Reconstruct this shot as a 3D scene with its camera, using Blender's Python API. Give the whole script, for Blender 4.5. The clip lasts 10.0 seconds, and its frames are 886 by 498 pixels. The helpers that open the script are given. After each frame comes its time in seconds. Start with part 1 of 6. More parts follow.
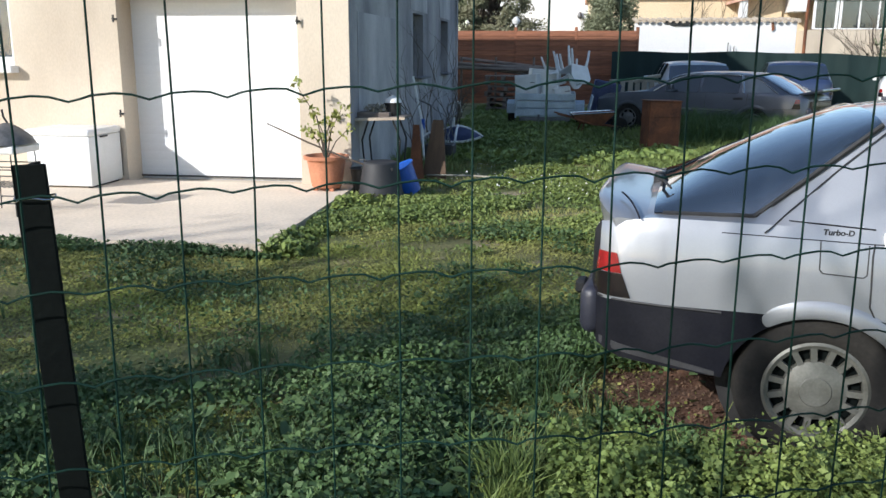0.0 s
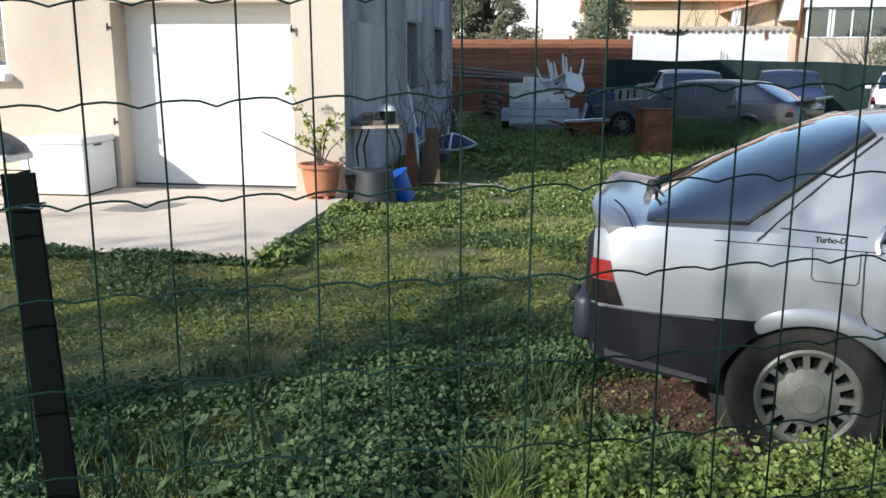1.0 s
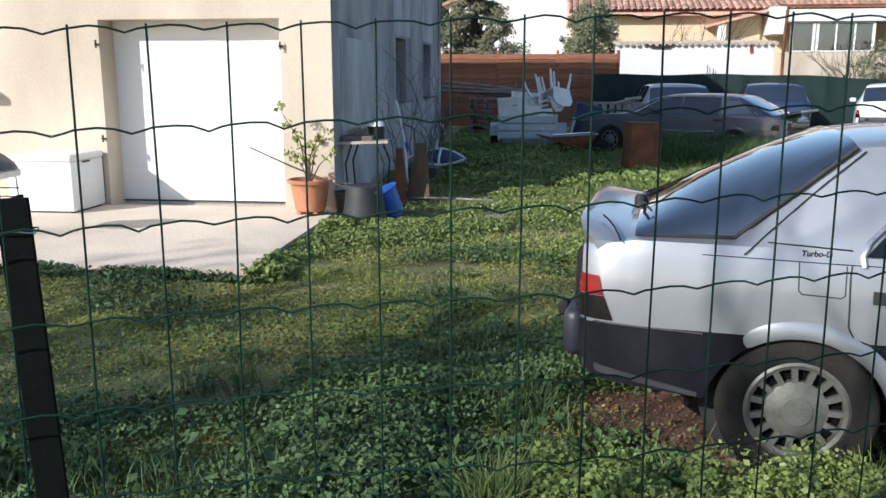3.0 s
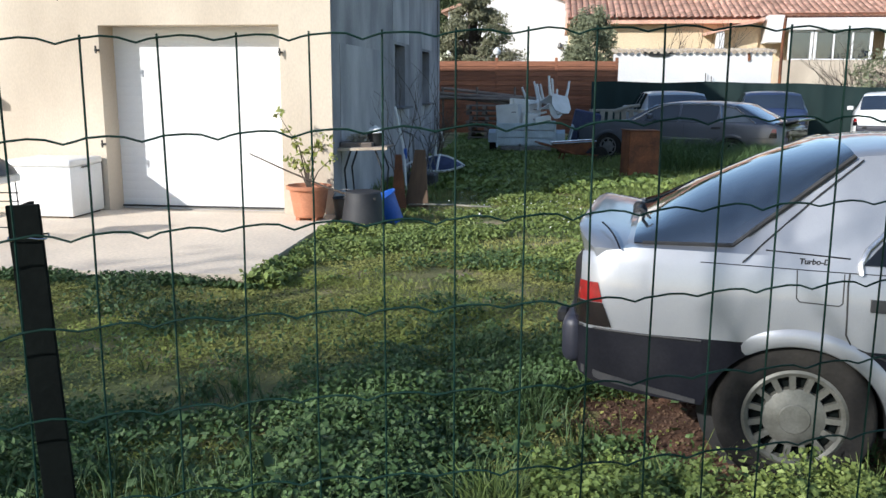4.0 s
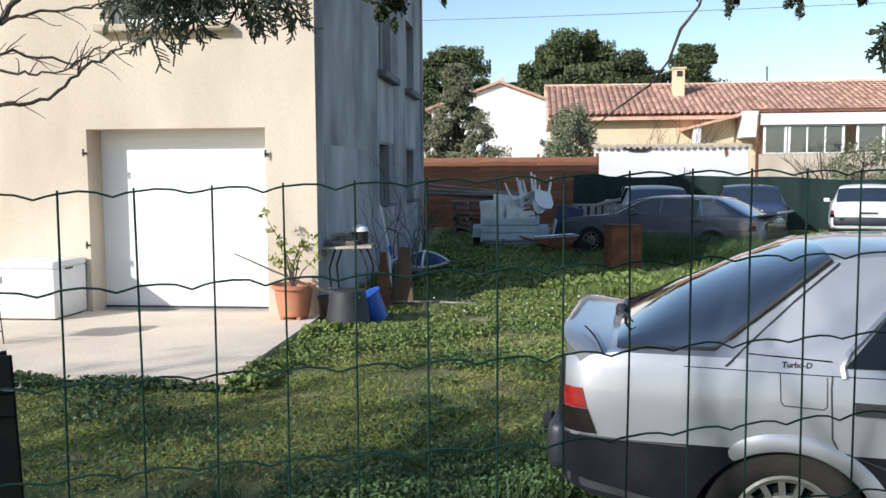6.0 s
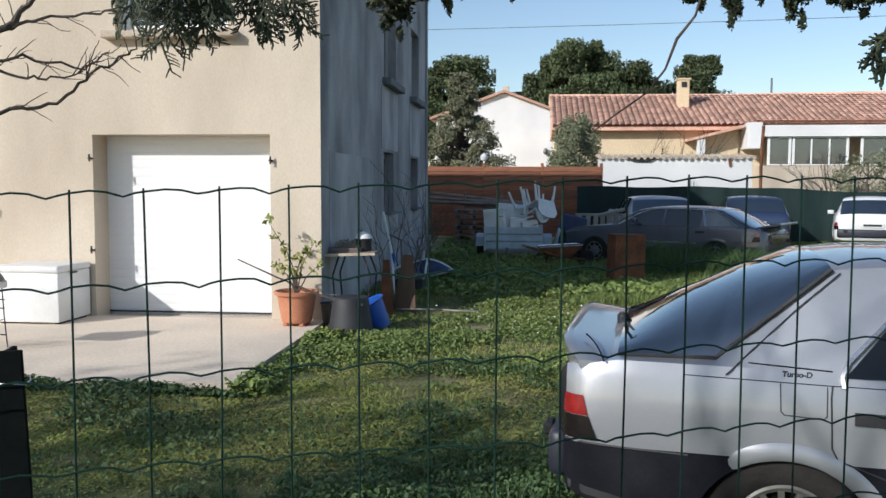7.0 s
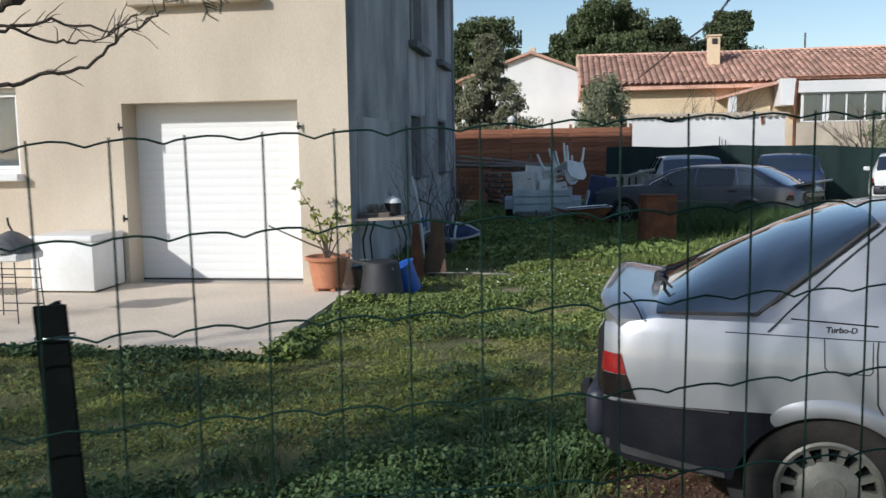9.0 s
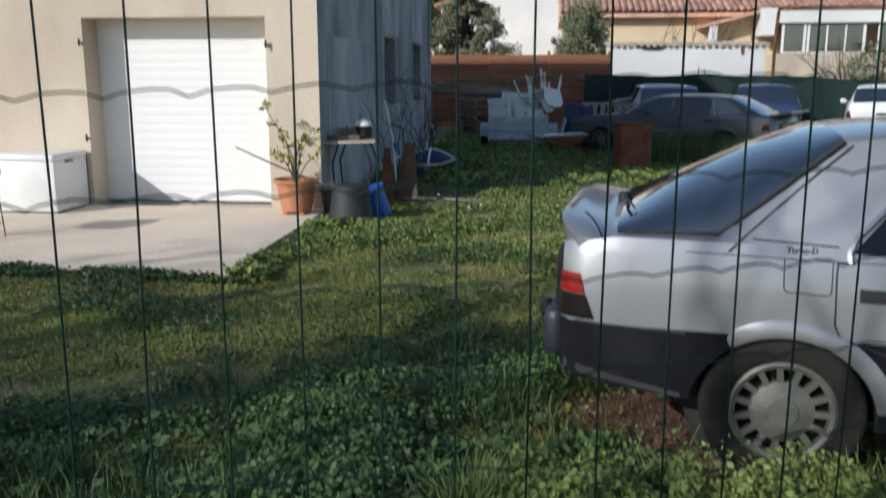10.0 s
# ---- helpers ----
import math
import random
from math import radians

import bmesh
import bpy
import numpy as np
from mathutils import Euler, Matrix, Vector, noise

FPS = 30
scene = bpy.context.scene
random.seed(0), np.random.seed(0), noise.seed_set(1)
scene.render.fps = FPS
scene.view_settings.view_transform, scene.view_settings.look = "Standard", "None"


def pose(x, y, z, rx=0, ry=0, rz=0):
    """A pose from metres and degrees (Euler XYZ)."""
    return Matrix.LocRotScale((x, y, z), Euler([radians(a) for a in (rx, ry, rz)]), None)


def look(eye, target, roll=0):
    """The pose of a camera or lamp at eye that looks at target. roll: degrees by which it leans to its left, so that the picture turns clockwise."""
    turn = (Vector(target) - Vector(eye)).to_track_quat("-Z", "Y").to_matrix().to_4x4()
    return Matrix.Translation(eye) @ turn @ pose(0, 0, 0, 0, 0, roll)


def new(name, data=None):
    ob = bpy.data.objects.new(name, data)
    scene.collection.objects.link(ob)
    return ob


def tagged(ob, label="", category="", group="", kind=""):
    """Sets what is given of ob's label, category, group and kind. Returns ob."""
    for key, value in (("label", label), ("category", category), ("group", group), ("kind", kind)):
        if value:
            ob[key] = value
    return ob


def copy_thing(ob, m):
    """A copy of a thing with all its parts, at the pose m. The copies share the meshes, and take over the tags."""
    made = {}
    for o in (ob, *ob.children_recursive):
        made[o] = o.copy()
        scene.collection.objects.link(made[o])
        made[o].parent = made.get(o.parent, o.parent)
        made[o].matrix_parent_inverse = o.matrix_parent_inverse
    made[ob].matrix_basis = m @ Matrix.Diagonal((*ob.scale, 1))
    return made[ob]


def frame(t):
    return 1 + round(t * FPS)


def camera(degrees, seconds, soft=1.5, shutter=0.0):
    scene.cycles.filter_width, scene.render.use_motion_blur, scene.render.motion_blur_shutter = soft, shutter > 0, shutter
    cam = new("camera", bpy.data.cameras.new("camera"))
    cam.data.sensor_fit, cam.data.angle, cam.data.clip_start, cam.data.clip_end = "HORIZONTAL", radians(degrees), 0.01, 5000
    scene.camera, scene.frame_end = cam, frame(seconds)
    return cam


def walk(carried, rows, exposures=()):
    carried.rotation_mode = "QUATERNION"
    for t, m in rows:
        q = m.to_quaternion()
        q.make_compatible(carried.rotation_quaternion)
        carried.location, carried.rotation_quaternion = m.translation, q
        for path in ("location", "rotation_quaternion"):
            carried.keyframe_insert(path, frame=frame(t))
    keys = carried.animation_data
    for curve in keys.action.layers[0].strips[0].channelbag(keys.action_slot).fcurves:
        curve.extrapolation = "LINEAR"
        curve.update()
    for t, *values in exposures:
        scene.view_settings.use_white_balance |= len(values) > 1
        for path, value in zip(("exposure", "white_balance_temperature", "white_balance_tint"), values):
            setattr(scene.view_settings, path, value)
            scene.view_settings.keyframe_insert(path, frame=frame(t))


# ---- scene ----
cam = camera(54.8, 10.0, shutter=0.4)
PATH = [
    (0, (1.931, 0.29, 1.582), (1.652, 2.22, 1.137), 0.2),
    (0.5, (1.935, 0.287, 1.587), (1.66, 2.22, 1.154), -0.3),
    (1, (1.938, 0.287, 1.583), (1.67, 2.223, 1.156), 0.2),
    (1.5, (1.933, 0.286, 1.588), (1.677, 2.225, 1.169), 0.1),
    (2, (1.938, 0.283, 1.59), (1.686, 2.224, 1.177), -0.1),
    (2.5, (1.94, 0.283, 1.591), (1.694, 2.226, 1.186), -0.1),
    (4, (1.933, 0.263, 1.597), (1.693, 2.211, 1.217), 0.2),
    (4.5, (1.936, 0.273, 1.598), (1.699, 2.225, 1.233), 0.8),
    (5, (1.949, 0.267, 1.65), (1.729, 2.244, 1.44), -0.0),
    (5.5, (1.946, 0.271, 1.655), (1.734, 2.252, 1.483), -0.4),
    (7, (1.953, 0.240, 1.649), (1.734, 2.223, 1.503), 0.2),
    (7.5, (1.931, 0.251, 1.64), (1.688, 2.231, 1.498), 0.6),
    (8, (1.898, 0.236, 1.641), (1.642, 2.211, 1.456), 1.3),
    (8.5, (1.866, 0.234, 1.624), (1.592, 2.204, 1.415), 1.7),
    (9, (1.922, 0.274, 1.625), (1.639, 2.24, 1.398), -0.9),
    (9.5, (1.977, 0.344, 1.629), (1.717, 2.313, 1.401), 0.0),
    (10, (1.992, 0.373, 1.556), (1.763, 2.321, 1.166), 0.0),
]
walk(cam, [(t, look(eye, target, roll)) for t, eye, target, roll in PATH],
     exposures=[(0.0, 0.12, 6150, 10), (5.7, 0.16, 6150, 10), (7.0, -0.27, 6150, 10), (8.5, -0.38, 6150, 10), (10.0, -0.45, 6150, 10)])

# ---- light ----
SUN_TRAVEL = Vector((0.95, 1.0, -0.68)).normalized()
world = bpy.data.worlds.new("sky")
scene.world = world
world.use_nodes = True
wn = world.node_tree.nodes
sky = wn.new("ShaderNodeTexSky")
sky.sky_type, sky.sun_disc = "NISHITA", False
sky.sun_elevation = math.asin(-SUN_TRAVEL.z)
sky.sun_rotation = math.atan2(-SUN_TRAVEL.x, -SUN_TRAVEL.y)
sky.air_density, sky.dust_density = 1.0, 0.6
world.node_tree.links.new(sky.outputs[0], wn["Background"].inputs[0])
wn["Background"].inputs[1].default_value = 0.165
sun_data = bpy.data.lights.new("sun", "SUN")
sun_data.energy, sun_data.angle, sun_data.color = 5.0, radians(0.6), (1.0, 0.95, 0.88)
sun = new("sun", sun_data)
sun.matrix_world = look((-8, -14, 12), Vector((-8, -14, 12)) + SUN_TRAVEL)

# ---- materials ----
def rgb(c):
    return (*c, 1)


def mat(name, c1, c2=None, rough=0.8, metal=0.0, scale=3.0, fine=40.0, bump=0.2, coat=0.0, trans=0.0, spread=(0.35, 0.65), grain=0.12, stretch=(1, 1, 1), random_tint=0.0, dist=0.01, spec=0.5, coat_ior=1.5):
    m = bpy.data.materials.new(name)
    m.use_nodes = True
    n, l = m.node_tree.nodes, m.node_tree.links
    b = n["Principled BSDF"]
    b.inputs["Roughness"].default_value, b.inputs["Metallic"].default_value = rough, metal
    b.inputs["Coat Weight"].default_value = coat
    b.inputs["Coat Roughness"].default_value = 0.05
    b.inputs["Specular IOR Level"].default_value, b.inputs["Coat IOR"].default_value = spec, coat_ior
    b.inputs["Transmission Weight"].default_value = trans
    tc, mp = n.new("ShaderNodeTexCoord"), n.new("ShaderNodeMapping")
    mp.inputs["Scale"].default_value = stretch
    l.new(tc.outputs["Object"], mp.inputs[0])
    big, small = n.new("ShaderNodeTexNoise"), n.new("ShaderNodeTexNoise")
    big.inputs["Scale"].default_value, small.inputs["Scale"].default_value = scale, fine
    big.inputs["Detail"].default_value, small.inputs["Detail"].default_value = 5, 4
    for t in (big, small):
        l.new(mp.outputs[0], t.inputs["Vector"])
    ramp = n.new("ShaderNodeMapRange")
    ramp.inputs["From Min"].default_value, ramp.inputs["From Max"].default_value = spread
    l.new(big.outputs[0], ramp.inputs["Value"])
    mix = n.new("ShaderNodeMix")
    mix.data_type = "RGBA"
    mix.inputs[6].default_value, mix.inputs[7].default_value = rgb(c1), rgb(c2 or [v * 0.8 for v in c1])
    l.new(ramp.outputs[0], mix.inputs[0])
    hsv = n.new("ShaderNodeHueSaturation")
    val = n.new("ShaderNodeMapRange")
    val.inputs["From Min"].default_value, val.inputs["From Max"].default_value = 0.3, 0.7
    val.inputs["To Min"].default_value, val.inputs["To Max"].default_value = 1 - grain, 1 + grain
    l.new(small.outputs[0], val.inputs["Value"])
    out = val.outputs[0]
    if random_tint:
        info, mul = n.new("ShaderNodeObjectInfo"), n.new("ShaderNodeMath")
        geo, add = n.new("ShaderNodeNewGeometry"), n.new("ShaderNodeMath")
        l.new(info.outputs["Random"], add.inputs[0]), l.new(geo.outputs["Random Per Island"], add.inputs[1])
        rr = n.new("ShaderNodeMapRange")
        rr.inputs["From Max"].default_value = 2.0
        rr.inputs["To Min"].default_value, rr.inputs["To Max"].default_value = 1 - random_tint, 1 + random_tint
        l.new(add.outputs[0], rr.inputs["Value"])
        mul.operation = "MULTIPLY"
        l.new(out, mul.inputs[0]), l.new(rr.outputs[0], mul.inputs[1])
        out = mul.outputs[0]
    l.new(out, hsv.inputs["Value"])
    l.new(mix.outputs[2], hsv.inputs["Color"])
    l.new(hsv.outputs[0], b.inputs["Base Color"])
    if bump:
        bp = n.new("ShaderNodeBump")
        bp.inputs["Strength"].default_value, bp.inputs["Distance"].default_value = bump, dist
        l.new(small.outputs[0], bp.inputs["Height"])
        l.new(bp.outputs[0], b.inputs["Normal"])
    return m


M = {}
M["render_cream"] = mat("render_cream", (0.62, 0.535, 0.425), (0.46, 0.385, 0.30), 0.95, scale=0.9, fine=60, bump=0.35, stretch=(1, 1, 0.45), spread=(0.40, 0.72), grain=0.06)
M["render_grey"] = mat("render_grey", (0.47, 0.455, 0.465), (0.16, 0.155, 0.17), 0.95, scale=1.1, fine=50, bump=0.4, stretch=(1, 1, 0.55), spread=(0.3, 0.7), grain=0.1)
M["render_pale"] = mat("render_pale", (0.52, 0.505, 0.515), (0.30, 0.295, 0.31), 0.95, scale=1.6, fine=50, bump=0.35, stretch=(1, 1, 0.4), grain=0.08)
M["white_paint"] = mat("white_paint", (0.82, 0.82, 0.81), (0.76, 0.76, 0.75), 0.5, scale=1, fine=30, bump=0.03, grain=0.02)
M["white_render"] = mat("white_render", (0.80, 0.79, 0.77), (0.66, 0.66, 0.66), 0.9, scale=0.4, fine=20, bump=0.2, grain=0.03)
M["white_plastic"] = mat("white_plastic", (0.80, 0.80, 0.79), (0.66, 0.66, 0.64), 0.4, scale=4, fine=60, bump=0.03, grain=0.03)
M["freezer"] = mat("freezer", (0.80, 0.80, 0.79), (0.72, 0.72, 0.70), 0.35, scale=3, fine=40, bump=0.02, grain=0.03)
M["concrete"] = mat("concrete", (0.74, 0.63, 0.50), (0.57, 0.49, 0.40), 0.9, scale=0.8, fine=30, bump=0.25, spread=(0.35, 0.8), grain=0.1)
M["sill"] = mat("sill", (0.22, 0.22, 0.23), (0.12, 0.12, 0.13), 0.9, scale=6, fine=60, bump=0.4)
M["stone_sill"] = mat("stone_sill", (0.55, 0.47, 0.36), (0.38, 0.31, 0.24), 0.9, scale=4, fine=50)
M["black"] = mat("black", (0.015, 0.015, 0.016), (0.03, 0.03, 0.03), 0.6, scale=8, fine=90, bump=0.1)
M["rubber"] = mat("rubber", (0.011, 0.0105, 0.0105), (0.026, 0.024, 0.021), 0.9, scale=6, fine=70, bump=0.3, spec=0.25)
M["glass"] = mat("glass", (0.55, 0.60, 0.62), (0.5, 0.55, 0.57), 0.03, scale=2, fine=10, bump=0, trans=0.9, grain=0.0)
M["interior"] = mat("interior", (0.030, 0.031, 0.034), (0.016, 0.016, 0.018), 0.8, scale=2, fine=30, bump=0.1)
M["room"] = mat("room", (0.10, 0.10, 0.10), (0.05, 0.05, 0.05), 0.9)
M["silver"] = mat("silver_paint", (0.37, 0.38, 0.40), (0.30, 0.31, 0.33), 0.42, metal=0.5, scale=2.2, fine=300, bump=0.015, coat=0.9, grain=0.05, coat_ior=1.6)
M["slate"] = mat("slate_paint", (0.12, 0.13, 0.155), (0.09, 0.10, 0.12), 0.3, metal=0.4, scale=2, fine=300, bump=0.02, coat=0.6, grain=0.05)
M["pale_glass"] = mat("pale_glass", (0.022, 0.034, 0.036), (0.014, 0.02, 0.023), 0.08, scale=3, fine=40, bump=0, trans=0.3, grain=0.1, coat=0.8)
M["quarter"] = mat("quarter_glass", (0.20, 0.215, 0.225), (0.13, 0.14, 0.15), 0.2, scale=3, fine=40, bump=0, grain=0.1, coat=0.6)
M["side_glass"] = mat("side_glass", (0.018, 0.021, 0.024), (0.012, 0.014, 0.017), 0.08, scale=3, fine=40, bump=0, trans=0.5, grain=0.1)
M["navy"] = mat("navy_paint", (0.03, 0.05, 0.12), (0.025, 0.04, 0.09), 0.3, metal=0.2, scale=2, fine=200, bump=0.02, coat=0.6)
M["paleblue"] = mat("pale_blue_paint", (0.45, 0.50, 0.55), (0.38, 0.43, 0.48), 0.4, scale=2, fine=200, bump=0.02, coat=0.5)
M["whitecar"] = mat("white_car_paint", (0.78, 0.79, 0.78), (0.70, 0.71, 0.70), 0.35, scale=2, fine=200, bump=0.01, coat=0.5, grain=0.02)
M["cladding"] = mat("cladding", (0.011, 0.0115, 0.016), (0.022, 0.022, 0.026), 0.5, scale=4, fine=80, bump=0.08, spread=(0.45, 0.8), spec=0.12)
M["bumper"] = mat("bumper", (0.030, 0.032, 0.048), (0.022, 0.023, 0.033), 0.45, scale=5, fine=80, bump=0.05, spec=0.45)
M["valance"] = mat("valance", (0.065, 0.065, 0.07), (0.04, 0.04, 0.042), 0.6, scale=6, fine=60, bump=0.1)
M["hub"] = mat("hub", (0.15, 0.15, 0.132), (0.095, 0.095, 0.08), 0.5, metal=0.3, scale=12, fine=90, bump=0.05)
M["chrome"] = mat("chrome", (0.62, 0.62, 0.63), (0.5, 0.5, 0.5), 0.25, metal=0.9, scale=8, fine=60, bump=0.02)
M["lamp_red"] = mat("lamp_red", (0.27, 0.011, 0.012), (0.19, 0.009, 0.010), 0.2, scale=30, fine=200, bump=0.1, coat=0.5)
M["lamp_dark"] = mat("lamp_dark", (0.008, 0.006, 0.007), (0.014, 0.009, 0.009), 0.25, scale=30, fine=100, coat=0.4)
# Fence greens taken nearly to black: the tree shade on them is in the colour.
M["wire"] = mat("wire_green", (0.004, 0.022, 0.016), (0.006, 0.030, 0.022), 0.6, scale=60, fine=300, bump=0.05, spec=0.15)
M["post"] = mat("post_dark", (0.0025, 0.004, 0.004), (0.004, 0.006, 0.0055), 0.7, scale=12, fine=120, bump=0.1, spec=0.08)
M["terracotta"] = mat("terracotta", (0.52, 0.22, 0.12), (0.42, 0.17, 0.09), 0.75, scale=5, fine=60, bump=0.15)
M["soil"] = mat("soil", (0.10, 0.06, 0.04), (0.055, 0.035, 0.025), 0.95, scale=10, fine=60, bump=0.8)
M["bark"] = mat("bark", (0.11, 0.085, 0.065), (0.06, 0.045, 0.035), 0.9, scale=10, fine=80, bump=0.6)
M["greywood"] = mat("greywood", (0.24, 0.20, 0.17), (0.13, 0.105, 0.09), 0.9, scale=3, fine=40, bump=0.4, stretch=(1, 6, 6), random_tint=0.25)
M["redwood"] = mat("redwood", (0.31, 0.125, 0.065), (0.19, 0.075, 0.04), 0.8, scale=3, fine=30, bump=0.3, stretch=(0.6, 4, 6), random_tint=0.55)
M["rust"] = mat("rust", (0.21, 0.078, 0.032), (0.09, 0.036, 0.02), 0.85, scale=4, fine=40, bump=0.5, grain=0.25)
M["bluegrey"] = mat("trailer_paint", (0.50, 0.58, 0.63), (0.36, 0.42, 0.46), 0.6, scale=3, fine=40, bump=0.15)
M["blueplastic"] = mat("blue_plastic", (0.02, 0.10, 0.45), (0.015, 0.08, 0.36), 0.45, scale=6, fine=50, bump=0.05)
M["bluecloth"] = mat("blue_cloth", (0.05, 0.065, 0.14), (0.03, 0.04, 0.09), 0.9, scale=8, fine=120, bump=0.3)
M["bucket"] = mat("dark_bucket", (0.018, 0.019, 0.023), (0.03, 0.031, 0.034), 0.6, scale=5, fine=60, bump=0.08)
M["tarp"] = mat("green_netting", (0.009, 0.028, 0.026), (0.006, 0.020, 0.019), 0.85, scale=1.2, fine=120, bump=0.4, stretch=(1, 1, 0.6))
M["tile"] = mat("roof_tile", (0.66, 0.40, 0.30), (0.50, 0.29, 0.21), 0.9, scale=1.5, fine=14, bump=0.3, random_tint=0.55)
M["ochre"] = mat("ochre_render", (0.76, 0.61, 0.41), (0.66, 0.52, 0.34), 0.95, scale=0.5, fine=20, bump=0.2)
M["leaf_dark"] = mat("leaf_dark", (0.035, 0.055, 0.022), (0.06, 0.08, 0.03), 0.8, scale=1.2, fine=8, bump=0, random_tint=0.45)
M["leaf_olive"] = mat("leaf_olive", (0.19, 0.205, 0.125), (0.13, 0.145, 0.08), 0.8, scale=1.5, fine=8, bump=0, random_tint=0.4)
M["leaf_pine"] = mat("leaf_pine", (0.065, 0.09, 0.036), (0.095, 0.12, 0.052), 0.85, scale=0.5, fine=4, bump=0, random_tint=0.45)
M["leaf_pot"] = mat("leaf_pot", (0.36, 0.36, 0.09), (0.22, 0.26, 0.06), 0.6, scale=8, fine=30, bump=0, random_tint=0.3)
# Two copies of one leaf: the second is darkened where weeds stand in shade.
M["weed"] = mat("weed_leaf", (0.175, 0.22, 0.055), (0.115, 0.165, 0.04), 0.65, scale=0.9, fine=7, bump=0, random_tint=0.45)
M["weed_shade"] = mat("weed_leaf_shade", (0.080, 0.135, 0.040), (0.050, 0.095, 0.030), 0.65, scale=0.9, fine=7, bump=0, random_tint=0.4)
M["grass"] = mat("grass_blade", (0.205, 0.25, 0.055), (0.30, 0.285, 0.10), 0.8, scale=0.6, fine=5, bump=0, random_tint=0.22, spec=0.2)
M["petal"] = mat("petal", (0.75, 0.75, 0.72), None, 0.7)
M["gas"] = mat("grey_metal", (0.2, 0.2, 0.2), (0.12, 0.12, 0.12), 0.5, metal=0.5, scale=8, fine=60)
M["hose"] = mat("hose", (0.34, 0.32, 0.26), (0.25, 0.23, 0.19), 0.6)


def ground_material():
    m = bpy.data.materials.new("meadow")
    m.use_nodes = True
    n, l = m.node_tree.nodes, m.node_tree.links
    b = n["Principled BSDF"]
    b.inputs["Roughness"].default_value = 0.95
    tc = n.new("ShaderNodeTexCoord")
    cols = [((0.085, 0.11, 0.03), (0.19, 0.175, 0.07), 0.7), ((0, 0, 0), (0.34, 0.27, 0.18), 1.9), ((0.6, 0.6, 0.6), (1.3, 1.3, 1.3), 28)]
    noises = []
    for a, c, s in cols:
        t = n.new("ShaderNodeTexNoise")
        t.inputs["Scale"].default_value, t.inputs["Detail"].default_value = s, 6
        l.new(tc.outputs["Object"], t.inputs["Vector"])
        noises.append(t)
    r1 = n.new("ShaderNodeMapRange")
    r1.inputs["From Min"].default_value, r1.inputs["From Max"].default_value = 0.38, 0.62
    l.new(noises[0].outputs[0], r1.inputs["Value"])
    mix1 = n.new("ShaderNodeMix")
    mix1.data_type = "RGBA"
    mix1.inputs[6].default_value, mix1.inputs[7].default_value = rgb(cols[0][0]), rgb(cols[0][1])
    l.new(r1.outputs[0], mix1.inputs[0])
    r2 = n.new("ShaderNodeMapRange")
    r2.inputs["From Min"].default_value, r2.inputs["From Max"].default_value = 0.56, 0.68
    l.new(noises[1].outputs[0], r2.inputs["Value"])
    mix2 = n.new("ShaderNodeMix")
    mix2.data_type = "RGBA"
    mix2.inputs[7].default_value = rgb(cols[1][1])
    l.new(mix1.outputs[2], mix2.inputs[6]), l.new(r2.outputs[0], mix2.inputs[0])
    mul = n.new("ShaderNodeMix")
    mul.data_type, mul.blend_type = "RGBA", "MULTIPLY"
    mul.inputs[0].default_value = 0.9
    r3 = n.new("ShaderNodeMapRange")
    r3.inputs["To Min"].default_value, r3.inputs["To Max"].default_value = 0.55, 1.4
    l.new(noises[2].outputs[0], r3.inputs["Value"])
    l.new(mix2.outputs[2], mul.inputs[6]), l.new(r3.outputs[0], mul.inputs[7])
    l.new(mul.outputs[2], b.inputs["Base Color"])
    bp = n.new("ShaderNodeBump")
    bp.inputs["Strength"].default_value, bp.inputs["Distance"].default_value = 0.7, 0.03
    l.new(noises[2].outputs[0], bp.inputs["Height"]), l.new(bp.outputs[0], b.inputs["Normal"])
    return m


M["ground"] = ground_material()


# ---- builders ----
def part(name, bm, material, parent=None, label="", smooth=35, m=None):
    me = bpy.data.meshes.new(name)
    bm.to_mesh(me)
    bm.free()
    for mm in (material if isinstance(material, (list, tuple)) else [material]):
        me.materials.append(mm)
    if smooth:
        me.shade_smooth()
        me.set_sharp_from_angle(angle=radians(smooth))
    ob = new(name, me)
    if parent:
        ob.parent = parent
    if m is not None:
        ob.matrix_basis = m
    if label:
        ob["label"] = label
    return ob


def thing(name, m, label, category, group="", kind=""):
    ob = new(name)
    ob.empty_display_size = 0.1
    ob.matrix_basis = m
    return tagged(ob, label, category, group, kind)


def box(bm, c, s, bevel=0.0, m=None, seg=1):
    g = bmesh.ops.create_cube(bm, size=1.0, matrix=(m or Matrix()) @ Matrix.LocRotScale(Vector(c), None, Vector(s)))
    if bevel:
        es = list({e for v in g["verts"] for e in v.link_edges})
        bmesh.ops.bevel(bm, geom=es, offset=bevel, segments=seg, affect="EDGES", profile=0.5)
    return bm


def B(c, s, bevel=0.0, m=None, seg=1):
    return box(bmesh.new(), c, s, bevel, m, seg)


